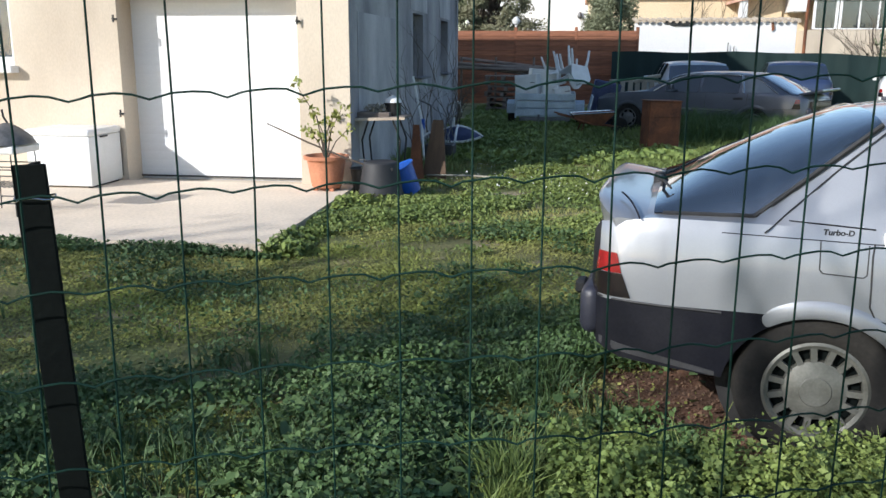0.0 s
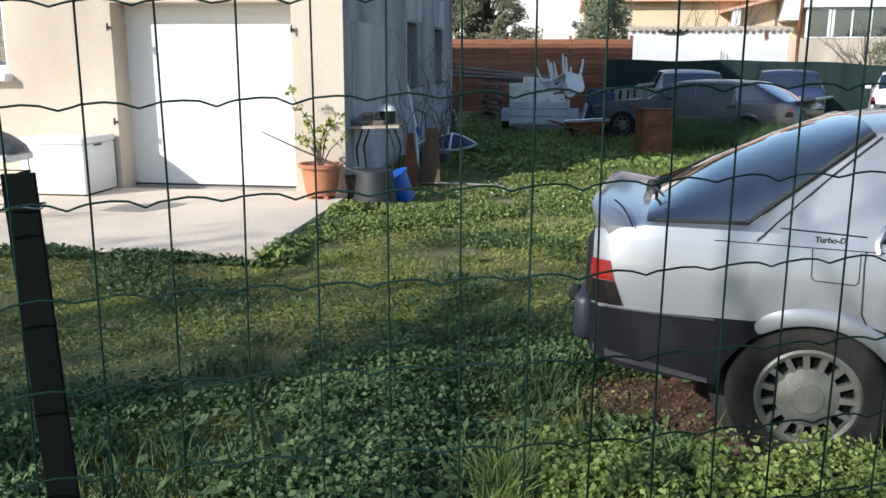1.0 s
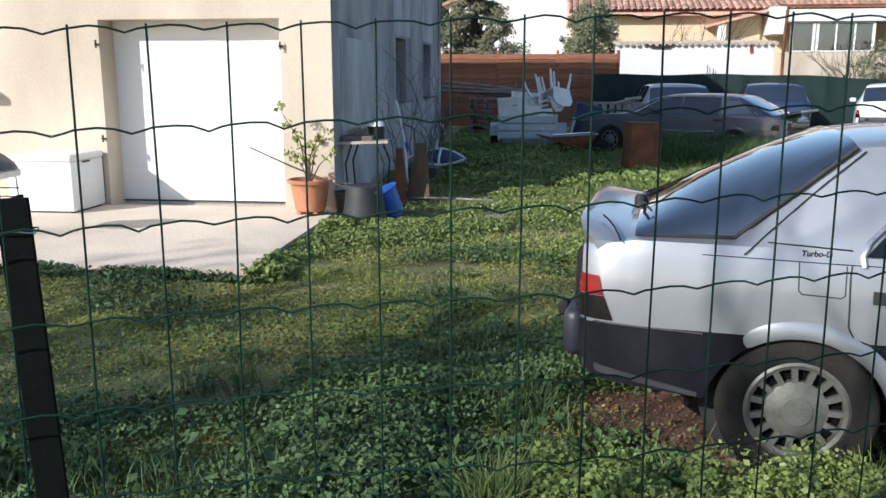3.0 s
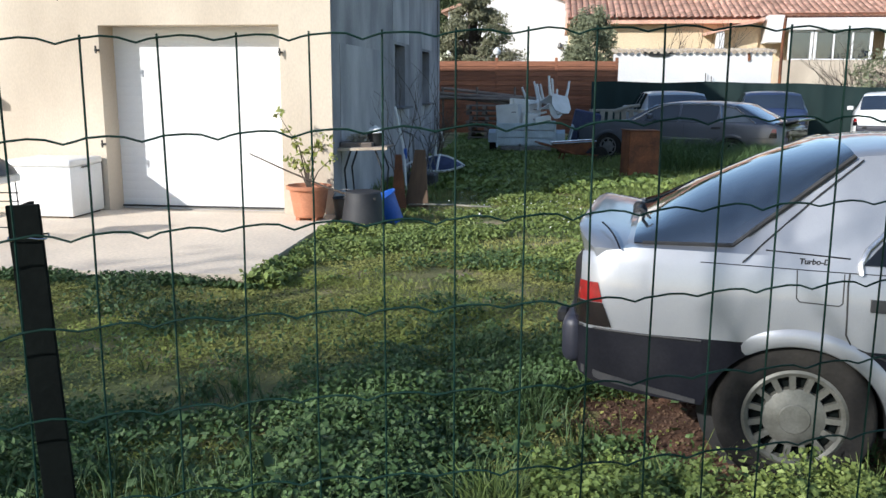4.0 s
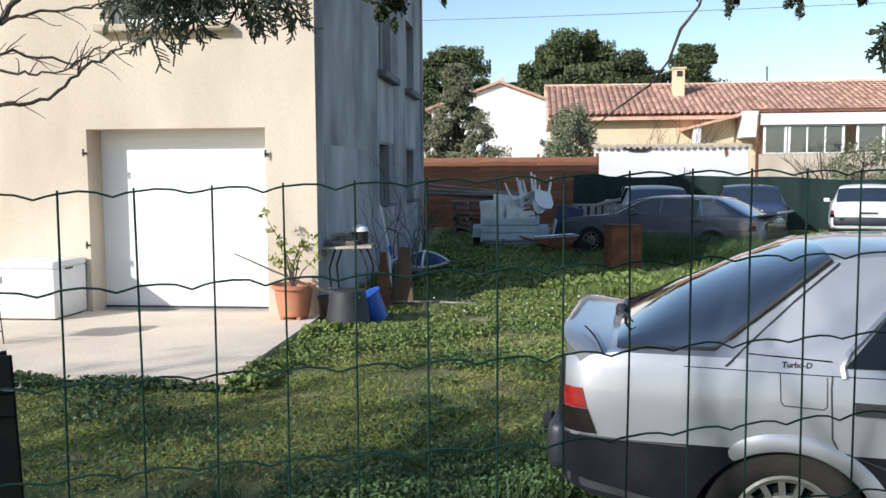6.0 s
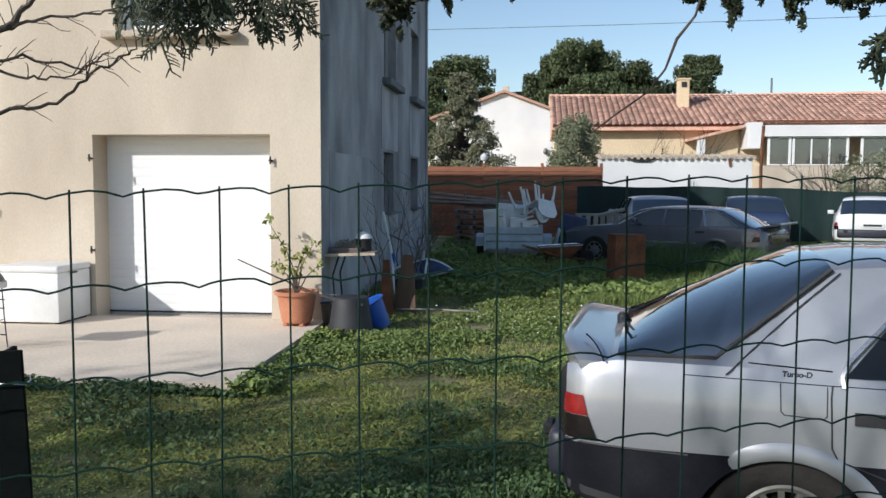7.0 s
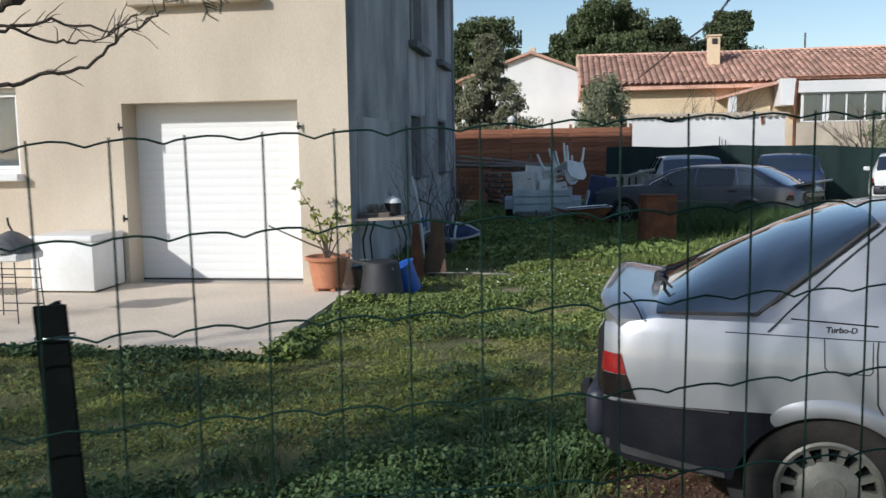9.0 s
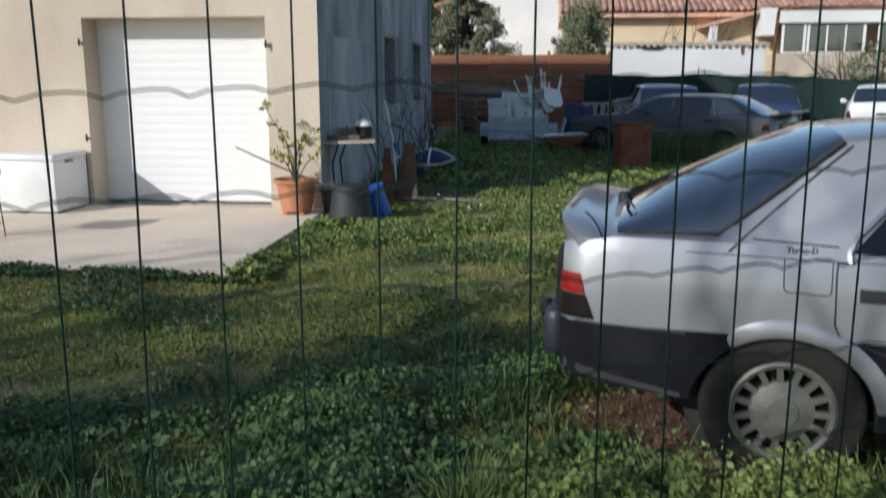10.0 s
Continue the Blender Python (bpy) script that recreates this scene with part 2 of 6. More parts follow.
def tube(bm, pts, r, n=6, caps=True):
    pts = [Vector(p) for p in pts]
    rs = r if isinstance(r, (list, tuple)) else [r] * len(pts)
    rings, side = [], None
    for i, p in enumerate(pts):
        d = (pts[min(i + 1, len(pts) - 1)] - pts[max(i - 1, 0)]).normalized()
        side = d.orthogonal().normalized() if side is None else (side - d * side.dot(d)).normalized()
        up = d.cross(side)
        rings.append([bm.verts.new(p + (side * math.cos(a) + up * math.sin(a)) * rs[i]) for a in (2 * math.pi * k / n for k in range(n))])
    for a, b in zip(rings, rings[1:]):
        for k in range(n):
            bm.faces.new((a[k], a[(k + 1) % n], b[(k + 1) % n], b[k]))
    if caps:
        bm.faces.new(rings[0][::-1]), bm.faces.new(rings[-1])
    return bm


def lathe(bm, prof, n=32, m=None, caps=True):
    rings = []
    for r, z in prof:
        rings.append([bm.verts.new((m or Matrix()) @ Vector((r * math.cos(2 * math.pi * k / n), r * math.sin(2 * math.pi * k / n), z))) for k in range(n)])
    for a, b in zip(rings, rings[1:]):
        for k in range(n):
            bm.faces.new((a[k], a[(k + 1) % n], b[(k + 1) % n], b[k]))
    for ring, flip in ((rings[0], True), (rings[-1], False)) if caps else ():
        bm.faces.new(ring[::-1] if flip else ring)
    return bm


def prism(bm, poly, depth, m=None):
    """A flat polygon in x, z, thickened along y."""
    m = m or Matrix()
    a = [bm.verts.new(m @ Vector((x, 0, z))) for x, z in poly]
    b = [bm.verts.new(m @ Vector((x, depth, z))) for x, z in poly]
    bm.faces.new(a), bm.faces.new(b[::-1])
    for i in range(len(a)):
        j = (i + 1) % len(a)
        bm.faces.new((a[j], a[i], b[i], b[j]))
    bmesh.ops.recalc_face_normals(bm, faces=bm.faces[:])
    return bm


def holed_wall(us, zs, holes, thick, m):
    """A wall in local x, z with rectangular holes (u0, u1, z0, z1), thickened along +y."""
    us = sorted(set(us) | {h[0] for h in holes} | {h[1] for h in holes})
    zs = sorted(set(zs) | {h[2] for h in holes} | {h[3] for h in holes})
    bm = bmesh.new()
    v = {(i, j): bm.verts.new(m @ Vector((u, 0, z))) for i, u in enumerate(us) for j, z in enumerate(zs)}
    for i in range(len(us) - 1):
        for j in range(len(zs) - 1):
            cu, cz = (us[i] + us[i + 1]) / 2, (zs[j] + zs[j + 1]) / 2
            if not any(h[0] < cu < h[1] and h[2] < cz < h[3] for h in holes):
                bm.faces.new((v[i, j], v[i + 1, j], v[i + 1, j + 1], v[i, j + 1]))
    loose = [q for q in bm.verts if not q.link_faces]
    bmesh.ops.delete(bm, geom=loose, context="VERTS")
    g = bmesh.ops.extrude_face_region(bm, geom=bm.faces[:])
    off = m.to_3x3() @ Vector((0, thick, 0))
    bmesh.ops.translate(bm, verts=[e for e in g["geom"] if isinstance(e, bmesh.types.BMVert)], vec=off)
    bmesh.ops.recalc_face_normals(bm, faces=bm.faces[:])
    return bm


def raw(name, verts, faces, material, parent=None, smooth=False):
    me = bpy.data.meshes.new(name)
    verts, faces = np.asarray(verts, dtype=np.float32), np.asarray(faces, dtype=np.int32)
    k = faces.shape[1]
    me.vertices.add(len(verts)), me.loops.add(faces.size), me.polygons.add(len(faces))
    me.vertices.foreach_set("co", verts.ravel())
    me.loops.foreach_set("vertex_index", faces.ravel())
    me.polygons.foreach_set("loop_start", np.arange(0, faces.size, k, dtype=np.int32))
    me.update(calc_edges=True)
    me.materials.append(material)
    if smooth:
        me.shade_smooth()
    ob = new(name, me)
    if parent:
        ob.parent = parent
    return ob


rng = np.random.default_rng(7)


def leaf_cloud(centres, size, normals_up=0.0, jitter=0.4, shape=1.0):
    """Folded diamond leaves (two triangles each) at given centres with random turns."""
    n = len(centres)
    a = rng.normal(size=(n, 3))
    a[:, 2] += normals_up * 2
    a /= np.linalg.norm(a, axis=1)[:, None]
    b = np.cross(a, rng.normal(size=(n, 3)))
    b /= np.linalg.norm(b, axis=1)[:, None] + 1e-9
    c = np.cross(a, b)
    s = size * (1 + jitter * rng.uniform(-1, 1, n))[:, None]
    v = np.stack([centres - b * s, centres + c * s * 0.45 * shape + a * s * 0.15, centres + b * s, centres - c * s * 0.45 * shape + a * s * 0.15], 1).reshape(-1, 3)
    i = np.arange(n)[:, None] * 4
    f = np.concatenate([i + [[0, 1, 2]], i + [[0, 2, 3]]], 0)
    return v, f


def in_ball(n, c, r, hollow=0.3):
    d = rng.normal(size=(n, 3))
    d /= np.linalg.norm(d, axis=1)[:, None]
    q = (hollow + (1 - hollow) * rng.uniform(0, 1, n) ** 0.5)[:, None]
    return np.asarray(c) + d * q * np.asarray(r)


def tree(name, base, height, spread, clumps, leaf, per, material, label, low=0.3, squash=0.8, group="", tip=0.0, puff=(0.22, 0.42)):
    """Tapered trunk with limbs, and a crown of leaf clumps round the limb ends."""
    t = thing(name, pose(*base), label, "tree", group)
    bm = bmesh.new()
    tube(bm, [(0, 0, -0.1), (0.05 * spread, 0.03, height * 0.3), (-0.03 * spread, 0.02, height * 0.65), (0, 0, height * 0.95)], [height * 0.03, height * 0.024, height * 0.014, 0.01], 8)
    pts = []
    for k in range(clumps):
        h = low + (1 - low) * (k + rng.uniform(0, 1)) / clumps
        rad = spread * (1 - tip * (h - low) / (1 - low)) * math.sqrt(rng.uniform(0.1, 1)) * (0.55 + 0.45 * math.sin(math.pi * min(1, (h - low) / (1 - low) * 0.8 + 0.25)))
        ang = rng.uniform(0, 2 * math.pi)
        e = Vector((math.cos(ang) * rad, math.sin(ang) * rad, height * h))
        z0 = max(0.1, h - 0.18) * height
        tube(bm, [(0, 0, z0), (e.x * 0.5, e.y * 0.5, z0 + (e.z - z0) * 0.4), tuple(e)], [height * 0.01, height * 0.006, 0.004], 5)
        r = spread * rng.uniform(*puff) * (1 - tip * 0.6 * (h - low) / (1 - low))
        pts.append(np.asarray(e) + np.clip(rng.normal(size=(per, 3)), -1.9, 1.9) * r * 0.5 * np.array((rng.uniform(0.7, 1.3), rng.uniform(0.7, 1.3), squash * rng.uniform(0.7, 1.2))))
    part("trunk", bm, M["bark"], t)
    v, f = leaf_cloud(np.concatenate(pts), leaf)
    tagged(raw("crown", v, f, material, t), kind="stuff")
    return t


# ---- ground and slab ----
def ground_height(x, y):
    return 0.035 * noise.noise((x * 0.35, y * 0.35, 3.0)) + 0.012 * noise.noise((x * 1.3, y * 1.3, 8.0)) - 0.03


bm = bmesh.new()
xs = [-1500, -300, -60, -20] + [-12 + 0.3 * i for i in range(88)] + [20, 60, 300, 1500]
ys = [-1500, -300, -60, -20] + [-6 + 0.3 * i for i in range(116)] + [36, 60, 300, 1500]
vs = [[bm.verts.new((x, y, ground_height(x, y) if -12 <= x <= 15 and -6 <= y <= 30 else -0.03)) for x in xs] for y in ys]
for j in range(len(ys) - 1):
    for i in range(len(xs) - 1):
        bm.faces.new((vs[j][i], vs[j][i + 1], vs[j + 1][i + 1], vs[j + 1][i]))
tagged(part("ground", bm, M["ground"], smooth=60), "uneven meadow ground of grass, moss and bare soil", "ground", kind="structure")

SLAB_Z = 0.03
bm = bmesh.new()
edge = [(-12, 6.93), (-6, 6.90), (-2.9, 6.92), (-1.3, 6.90), (-0.53, 6.98), (-0.55, 8.5), (-0.57, 10.275), (-12, 10.275)]
g = [bm.verts.new((x, y, SLAB_Z)) for x, y in edge]
f = bm.faces.new(g)
ex = bmesh.ops.extrude_face_region(bm, geom=[f])
bmesh.ops.translate(bm, verts=[e for e in ex["geom"] if isinstance(e, bmesh.types.BMVert)], vec=(0, 0, -0.16))
bmesh.ops.recalc_face_normals(bm, faces=bm.faces[:])
tagged(part("pavement", bm, M["concrete"], smooth=0), "pale worn concrete apron in front of the garage", "pavement", kind="structure")

# ---- house ----
FY, SX, HB, HH = 10.28, -0.63, 19.85, 6.3
DOOR = (-3.5, -1.253, 0.0, 2.27)
WIN_L, WIN_U = (-6.1, -4.9, 1.42, 2.5), (-3.17, -1.75, 3.5, 4.9)
front = holed_wall([-12, SX], [-0.3, HH], [DOOR, WIN_L, WIN_U], 0.38, pose(0, FY, 0))
tagged(part("wall_south", front, M["render_cream"], smooth=0), "sunlit cream rendered house wall with water stains", "wall", kind="structure")
W1, W2 = (14.5, 15.5, 1.2, 2.235), (17.6, 18.6, 1.2, 2.235)
U1, U2 = (14.55, 15.75, 3.45, 4.85), (17.6, 18.75, 3.45, 4.85)
side = holed_wall([FY, HB], [-0.3, HH], [W1, W2, U1, U2], 0.4, pose(SX - 0.003, 0, 0, 0, 0, 90))
for v in side.verts:
    if v.co.y < FY + 0.01:
        v.co.y = FY + 0.383
wall_e = tagged(part("wall_east", side, M["render_grey"], smooth=0), "shaded grey cement rendered house wall with dark streaks", "wall", kind="structure")
# front wall's end face belongs to the grey gable
tagged(part("wall_end", B((SX + 0.001, FY + 0.195, HH / 2 - 0.15), (0.006, 0.378, HH + 0.28)), M["render_grey"], wall_e, smooth=0))
for y0, y1, z0, z1 in ((10.7, 13.4, 0.0, 2.08), (14.3, 15.9, 2.28, 3.36), (17.4, 18.9, 2.28, 3.36), (14.3, 15.9, 0.9, 1.14), (17.3, 19.0, 0.3, 1.15)):
    part("render_patch", B((SX + 0.002, (y0 + y1) / 2, (z0 + z1) / 2), (0.008, y1 - y0, z1 - z0), 0.002), M["render_pale"], wall_e, smooth=0)
tagged(part("wall_north", B((-6.3, HB + 0.1, 3.0), (11.4, 0.2, 6.6)), M["render_grey"], smooth=0), "plain rear wall of the rendered house", "wall", kind="structure")
tagged(part("wall_west", B((-12.1, 15, 3.0), (0.2, 9.9, 6.6)), M["render_grey"], smooth=0), "plain outer wall of the rendered house", "wall", kind="structure")
bm = bmesh.new()
a = [bm.verts.new(p) for p in ((-12.6, 9.8, HH), (-0.2, 9.8, HH), (-0.2, 20.3, HH), (-12.6, 20.3, HH))]
r = [bm.verts.new(p) for p in ((-9, 15, HH + 1.7), (-4, 15, HH + 1.7))]
bm.faces.new(a[::-1])
for q in ((a[0], a[1], r[1], r[0]), (a[1], a[2], r[1]), (a[2], a[3], r[0], r[1]), (a[3], a[0], r[0])):
    bm.faces.new(q)
tagged(part("house_roof", bm, M["tile"], smooth=0), "hipped clay tile roof of the house", "roof", kind="structure")
tagged(part("ceiling", B((-6.3, 15, 2.75), (11.2, 9.0, 0.2)), M["room"], smooth=0), "dark inner ceiling of the house", "ceiling", kind="structure")


def window(name, c, w, h, facing, label, sill_mat, sill_over=0.14, depth=0.2, panes=2, frame_mat=None, sill_t=0.09):
    """A window in a wall; facing 0 looks along -y, 90 along +x. c: lower middle on the wall's outer face."""
    t = thing(name, pose(*c, 0, 0, facing), label, "window", kind="structure")
    fm = frame_mat or M["white_paint"]
    fr = 0.06
    for k, (cx, cz, sx, sz) in enumerate(((0, fr / 2, w, fr), (0, h - fr / 2, w, fr), (-w / 2 + fr / 2, h / 2, fr, h - 2 * fr), (w / 2 - fr / 2, h / 2, fr, h - 2 * fr))):
        part("window_frame", B((cx, depth, cz), (sx, 0.06, sz), 0.006), fm, t)
    for k in range(panes):
        pw = (w - 2 * fr) / panes
        cx = -w / 2 + fr + pw * (k + 0.5)
        part("pane", B((cx, depth, h / 2), (pw - 0.06, 0.01, h - 2 * fr - 0.04)), M["glass"], t).visible_shadow = False
        for s in (-1, 1):
            part("sash", B((cx + s * (pw / 2 - 0.025), depth - 0.012, h / 2), (0.044, 0.05, h - 2 * fr - 0.008), 0.006), fm, t)
        for zc in (fr + 0.025, h - fr - 0.025):
            part("sash", B((cx, depth - 0.012, zc), (pw - 0.1, 0.05, 0.044), 0.006), fm, t)
    # dark sheet stands in for the unlit room behind the panes
    part("dark_backing", B((0, depth + 0.25, h / 2), (w + 0.3, 0.02, h + 0.3)), M["room"], t)
    part("window_sill", B((0, depth / 2 - 0.09, -sill_t / 2 + 0.004), (w + 2 * sill_over, depth + 0.12, sill_t), 0.012), sill_mat, t)
    return t


window("window_1", ((WIN_L[0] + WIN_L[1]) / 2, FY, WIN_L[2]), 1.2, 1.08, 0, "white plastic casement window in the cream wall", M["white_render"], 0.05, 0.16)
window("window_2", ((WIN_U[0] + WIN_U[1]) / 2, FY, WIN_U[2]), 1.42, 1.4, 0, "upper white window above the garage with a stone sill", M["stone_sill"], 0.12, 0.2)
for k, (y0, y1, z0, z1) in enumerate((W1, W2, U1, U2)):
    window("window_%d" % (k + 3), (SX, (y0 + y1) / 2, z0), y1 - y0, z1 - z0, 90, "dark window in the shaded grey wall", M["sill"], 0.16 if k > 1 else 0.0, 0.18, 1, M["sill"] if k < 2 else M["render_pale"], 0.12 if k > 1 else 0.03)

# garage door
door = thing("door_1", pose(-2.376, 10.635, SLAB_Z), "closed white slatted garage roller door, brightly sunlit", "garage door", kind="structure")
n_slat = 21
sh = 2.26 / n_slat
part("backing", B((0, 0.03, 1.12), (2.5, 0.02, 2.3)), M["white_paint"], door, smooth=0)
slat_bm = bmesh.new()
prof = [(0.0007, 0), (0.0, 0.004), (-0.0002, sh * 0.5), (0.0, sh - 0.004), (0.0007, sh - 0.0005)]
va = [[slat_bm.verts.new((x, p, z)) for p, z in prof] for x in (-1.22, 1.22)]
for i in range(len(prof) - 1):
    slat_bm.faces.new((va[0][i], va[1][i], va[1][i + 1], va[0][i + 1]))
slat = part("slat", slat_bm, M["white_paint"], door, smooth=60)
for k in range(1, n_slat):
    s = new("slat", slat.data)
    s.parent, s.location = door, (0, 0, sh * k)
part("rubber_seal", B((0, 0.0, 0.012), (2.44, 0.05, 0.02), 0.004), M["black"], door)
for x, z in ((-3.52, 1.98), (-3.52, 0.85), (-1.235, 1.95)):
    bm = B((0, 0, 0), (0.05, 0.05, 0.02), 0.004)
    tube(bm, [(0, -0.03, -0.04), (0, -0.03, 0.05)], 0.012, 8)
    tagged(part("shutter_hinge", bm, M["black"], m=pose(x, FY - 0.02, z)), "small black iron shutter hinge on the door jamb", "hinge", "hinges of the garage opening")

# ---- wire fence ----
FA, FD = Vector((1.461, 1.091, 0)), Vector((0.6612, 0.178, 0)).normalized()
FN = Vector((FD.y, -FD.x, 0))
CELL, ROW, TOP = 0.0767, 0.10, 1.640
fence = thing("wire_fence", Matrix(), "dark green plastic-coated welded wire mesh fence", "fence")


def fence_point(c, z):
    bow = 0.012 * math.sin(c * 0.55 + 0.4) + 0.0015 * max(0, c - 6) ** 1.3
    p = FA + FD * (CELL * c) - FN * bow
    return Vector((p.x, p.y, z + 0.0022 * min(c, 9)))


for c in range(-14, 27):
    bm = bmesh.new()
    rr = random.Random(c)
    pts = [fence_point(c + rr.uniform(-0.02, 0.02), TOP + 0.004 - k * 0.2) for k in range(0, 9)]
    tube(bm, pts, 0.00125, 6)
    part("vertical_wire", bm, M["wire"], fence)
for k in range(17):
    bm = bmesh.new()
    rr = random.Random(100 + k)
    pts = []
    for c in range(-14, 27):
        for u, dz in ((0.0, 0.0), (0.28, 0.002), (0.5, 0.0005), (0.72, -0.0055), (0.88, -0.002)):
            q = fence_point(c + u, TOP - ROW * k + dz * rr.uniform(0.7, 1.2) + rr.uniform(-0.0006, 0.0006))
            pts.append(q + FN * 0.0022)
    tube(bm, pts, 0.00125, 6)
    part("horizontal_wire", bm, M["wire"], fence)
post = thing("fence_post", pose(1.438, 1.118, -0.2) @ pose(0, 0, 0, 0, -2.1, math.degrees(math.atan2(FD.y, FD.x))), "dark green steel fence post, slightly leaning", "fence post")
bm = B((0, 0, 0.835), (0.034, 0.006, 1.67), 0.001)
box(bm, (0, 0.016, 0.835), (0.005, 0.028, 1.67))
part("profile", bm, M["post"], post)
bm = tube(bmesh.new(), [(0.021 * math.cos(a), 0.006 + 0.016 * math.sin(a), 1.634 + 0.002 * math.sin(3 * a)) for a in (math.pi * 2 * k / 14 for k in range(15))], 0.0011, 5)
part("wire_tie", bm, M["chrome"], post, "bare metal tie wire")


# ---- cars ----
def lerp(tab, x):
    for (x0, a), (x1, b) in zip(tab, tab[1:]):
        if x <= x1:
            t = max(0.0, (x - x0) / (x1 - x0))
            return a + (b - a) * t
    return tab[-1][1]


HATCH = dict(
    xs=[-0.90, -0.885, -0.86, -0.82, -0.76, -0.70, -0.655, -0.62, -0.55, -0.48, -0.40, -0.34, -0.27, -0.2, -0.12, -0.04, 0.05, 0.12, 0.17, 0.24, 0.32, 0.42, 0.55, 0.75, 0.95, 1.0, 1.05, 1.3, 1.55, 1.75, 1.88, 2.0, 2.12, 2.25, 2.4, 2.5, 2.7, 3.0, 3.3, 3.5, 3.6, 3.66, 3.70],
    wide=[(-0.90, 0.66), (-0.885, 0.74), (-0.86, 0.79), (-0.82, 0.825), (-0.76, 0.845), (-0.6, 0.86), (0, 0.872), (1, 0.88), (2.5, 0.86), (3.3, 0.82), (3.6, 0.74), (3.70, 0.62)],
    sill=[(-0.90, 0.42), (-0.86, 0.36), (-0.75, 0.32), (-0.3, 0.28), (0.4, 0.22), (2.4, 0.22), (3.4, 0.24), (3.7, 0.34)],
    shoulder=[(-0.90, 0.85), (-0.86, 0.90), (-0.7, 0.922), (2.4, 0.905), (3.2, 0.80), (3.6, 0.70), (3.7, 0.60)],
    centre=[(-0.90, 0.86), (-0.86, 0.93), (-0.8, 0.955), (-0.7, 0.975), (-0.655, 0.99), (-0.4, 1.14), (-0.12, 1.268), (0.12, 1.352), (0.32, 1.385), (0.75, 1.40), (1.2, 1.395), (1.55, 1.36), (1.75, 1.31), (2.5, 0.955), (3.3, 0.85), (3.6, 0.76), (3.7, 0.64)],
    edge_y=[(-0.90, 0.58), (-0.86, 0.7), (-0.76, 0.74), (-0.655, 0.72), (-0.27, 0.735), (0.17, 0.625), (0.4, 0.62), (1.5, 0.62), (1.75, 0.64), (2.5, 0.74), (3.3, 0.72), (3.6, 0.62), (3.7, 0.5)],
    edge_z=[(-0.90, 0.85), (-0.86, 0.91), (-0.76, 0.935), (-0.655, 0.955), (-0.27, 0.965), (0.17, 1.325), (0.4, 1.345), (1.3, 1.35), (1.6, 1.31), (1.75, 1.27), (2.5, 0.94), (3.3, 0.835), (3.6, 0.74), (3.7, 0.62)],
    clad=0.61, rear_glass=(-0.655, 0.17), front_glass=(1.75, 2.5), side_glass=((1.05, 1.88),), slant=True, axles=(0.0, 2.72))
# short nose: squeeze everything ahead of the windscreen
squeeze = lambda x: x if x < 2.5 else 2.5 + (x - 2.5) * 0.82
HATCH["xs"] = [squeeze(x) for x in HATCH["xs"]]
for key in ("wide", "sill", "shoulder", "centre", "edge_y", "edge_z"):
    HATCH[key] = [(squeeze(x), v) for x, v in HATCH[key]]
ESTATE = dict(HATCH)
ESTATE.update(
    centre=[(-0.90, 0.9), (-0.86, 0.98), (-0.76, 1.08), (-0.55, 1.30), (-0.4, 1.40), (-0.12, 1.43), (0.75, 1.44), (1.55, 1.38), (1.75, 1.33), (2.5, 0.955), (3.3, 0.85), (3.6, 0.76), (3.7, 0.64)],
    edge_y=[(-0.90, 0.62), (-0.86, 0.7), (-0.76, 0.72), (-0.4, 0.66), (0.4, 0.62), (1.5, 0.62), (1.75, 0.64), (2.5, 0.74), (3.3, 0.72), (3.6, 0.62), (3.7, 0.5)],
    edge_z=[(-0.90, 0.88), (-0.86, 0.95), (-0.76, 1.05), (-0.55, 1.27), (-0.4, 1.36), (0.4, 1.38), (1.3, 1.37), (1.6, 1.32), (1.75, 1.28), (2.5, 0.94), (3.3, 0.835), (3.6, 0.74), (3.7, 0.62)],
    rear_glass=(-0.82, -0.48), slant=False, side_glass=((-0.2, 0.42), (0.55, 0.95), (1.05, 1.88)))
NA = 7


def half_section(P, x):
    w, sill, sh, ct, ey, ez = (lerp(P[k], x) for k in ("wide", "sill", "shoulder", "centre", "edge_y", "edge_z"))
    by = min(w - 0.03, max(ey, w - 0.04))
    bz = max(sh + 0.02, min(sh + 0.035, ez)) if ez > sh else ez
    pts = [(0.0, sill + 0.01), (w - 0.14, sill), (w - 0.035, sill + 0.035), (w - 0.006, min(0.46, sh - 0.16)), (w, min(P["clad"], sh - 0.08)), (w - 0.002, min(0.74, sh - 0.05)), (w - 0.018, sh - 0.03), (by + 0.012, sh), (by, bz)]
    for k in range(NA):
        a = math.pi / 2 * k / (NA - 1)
        pts.append((ey * math.cos(a), ez + (ct - ez) * math.sin(a)))
    return pts


def side_y(P, x, z):
    p = half_section(P, x)[2:10]
    for (y0, z0), (y1, z1) in zip(p, p[1:]):
        if z0 <= z <= z1:
            return y0 + (y1 - y0) * (z - z0) / max(1e-6, z1 - z0)
    return p[-1][0]


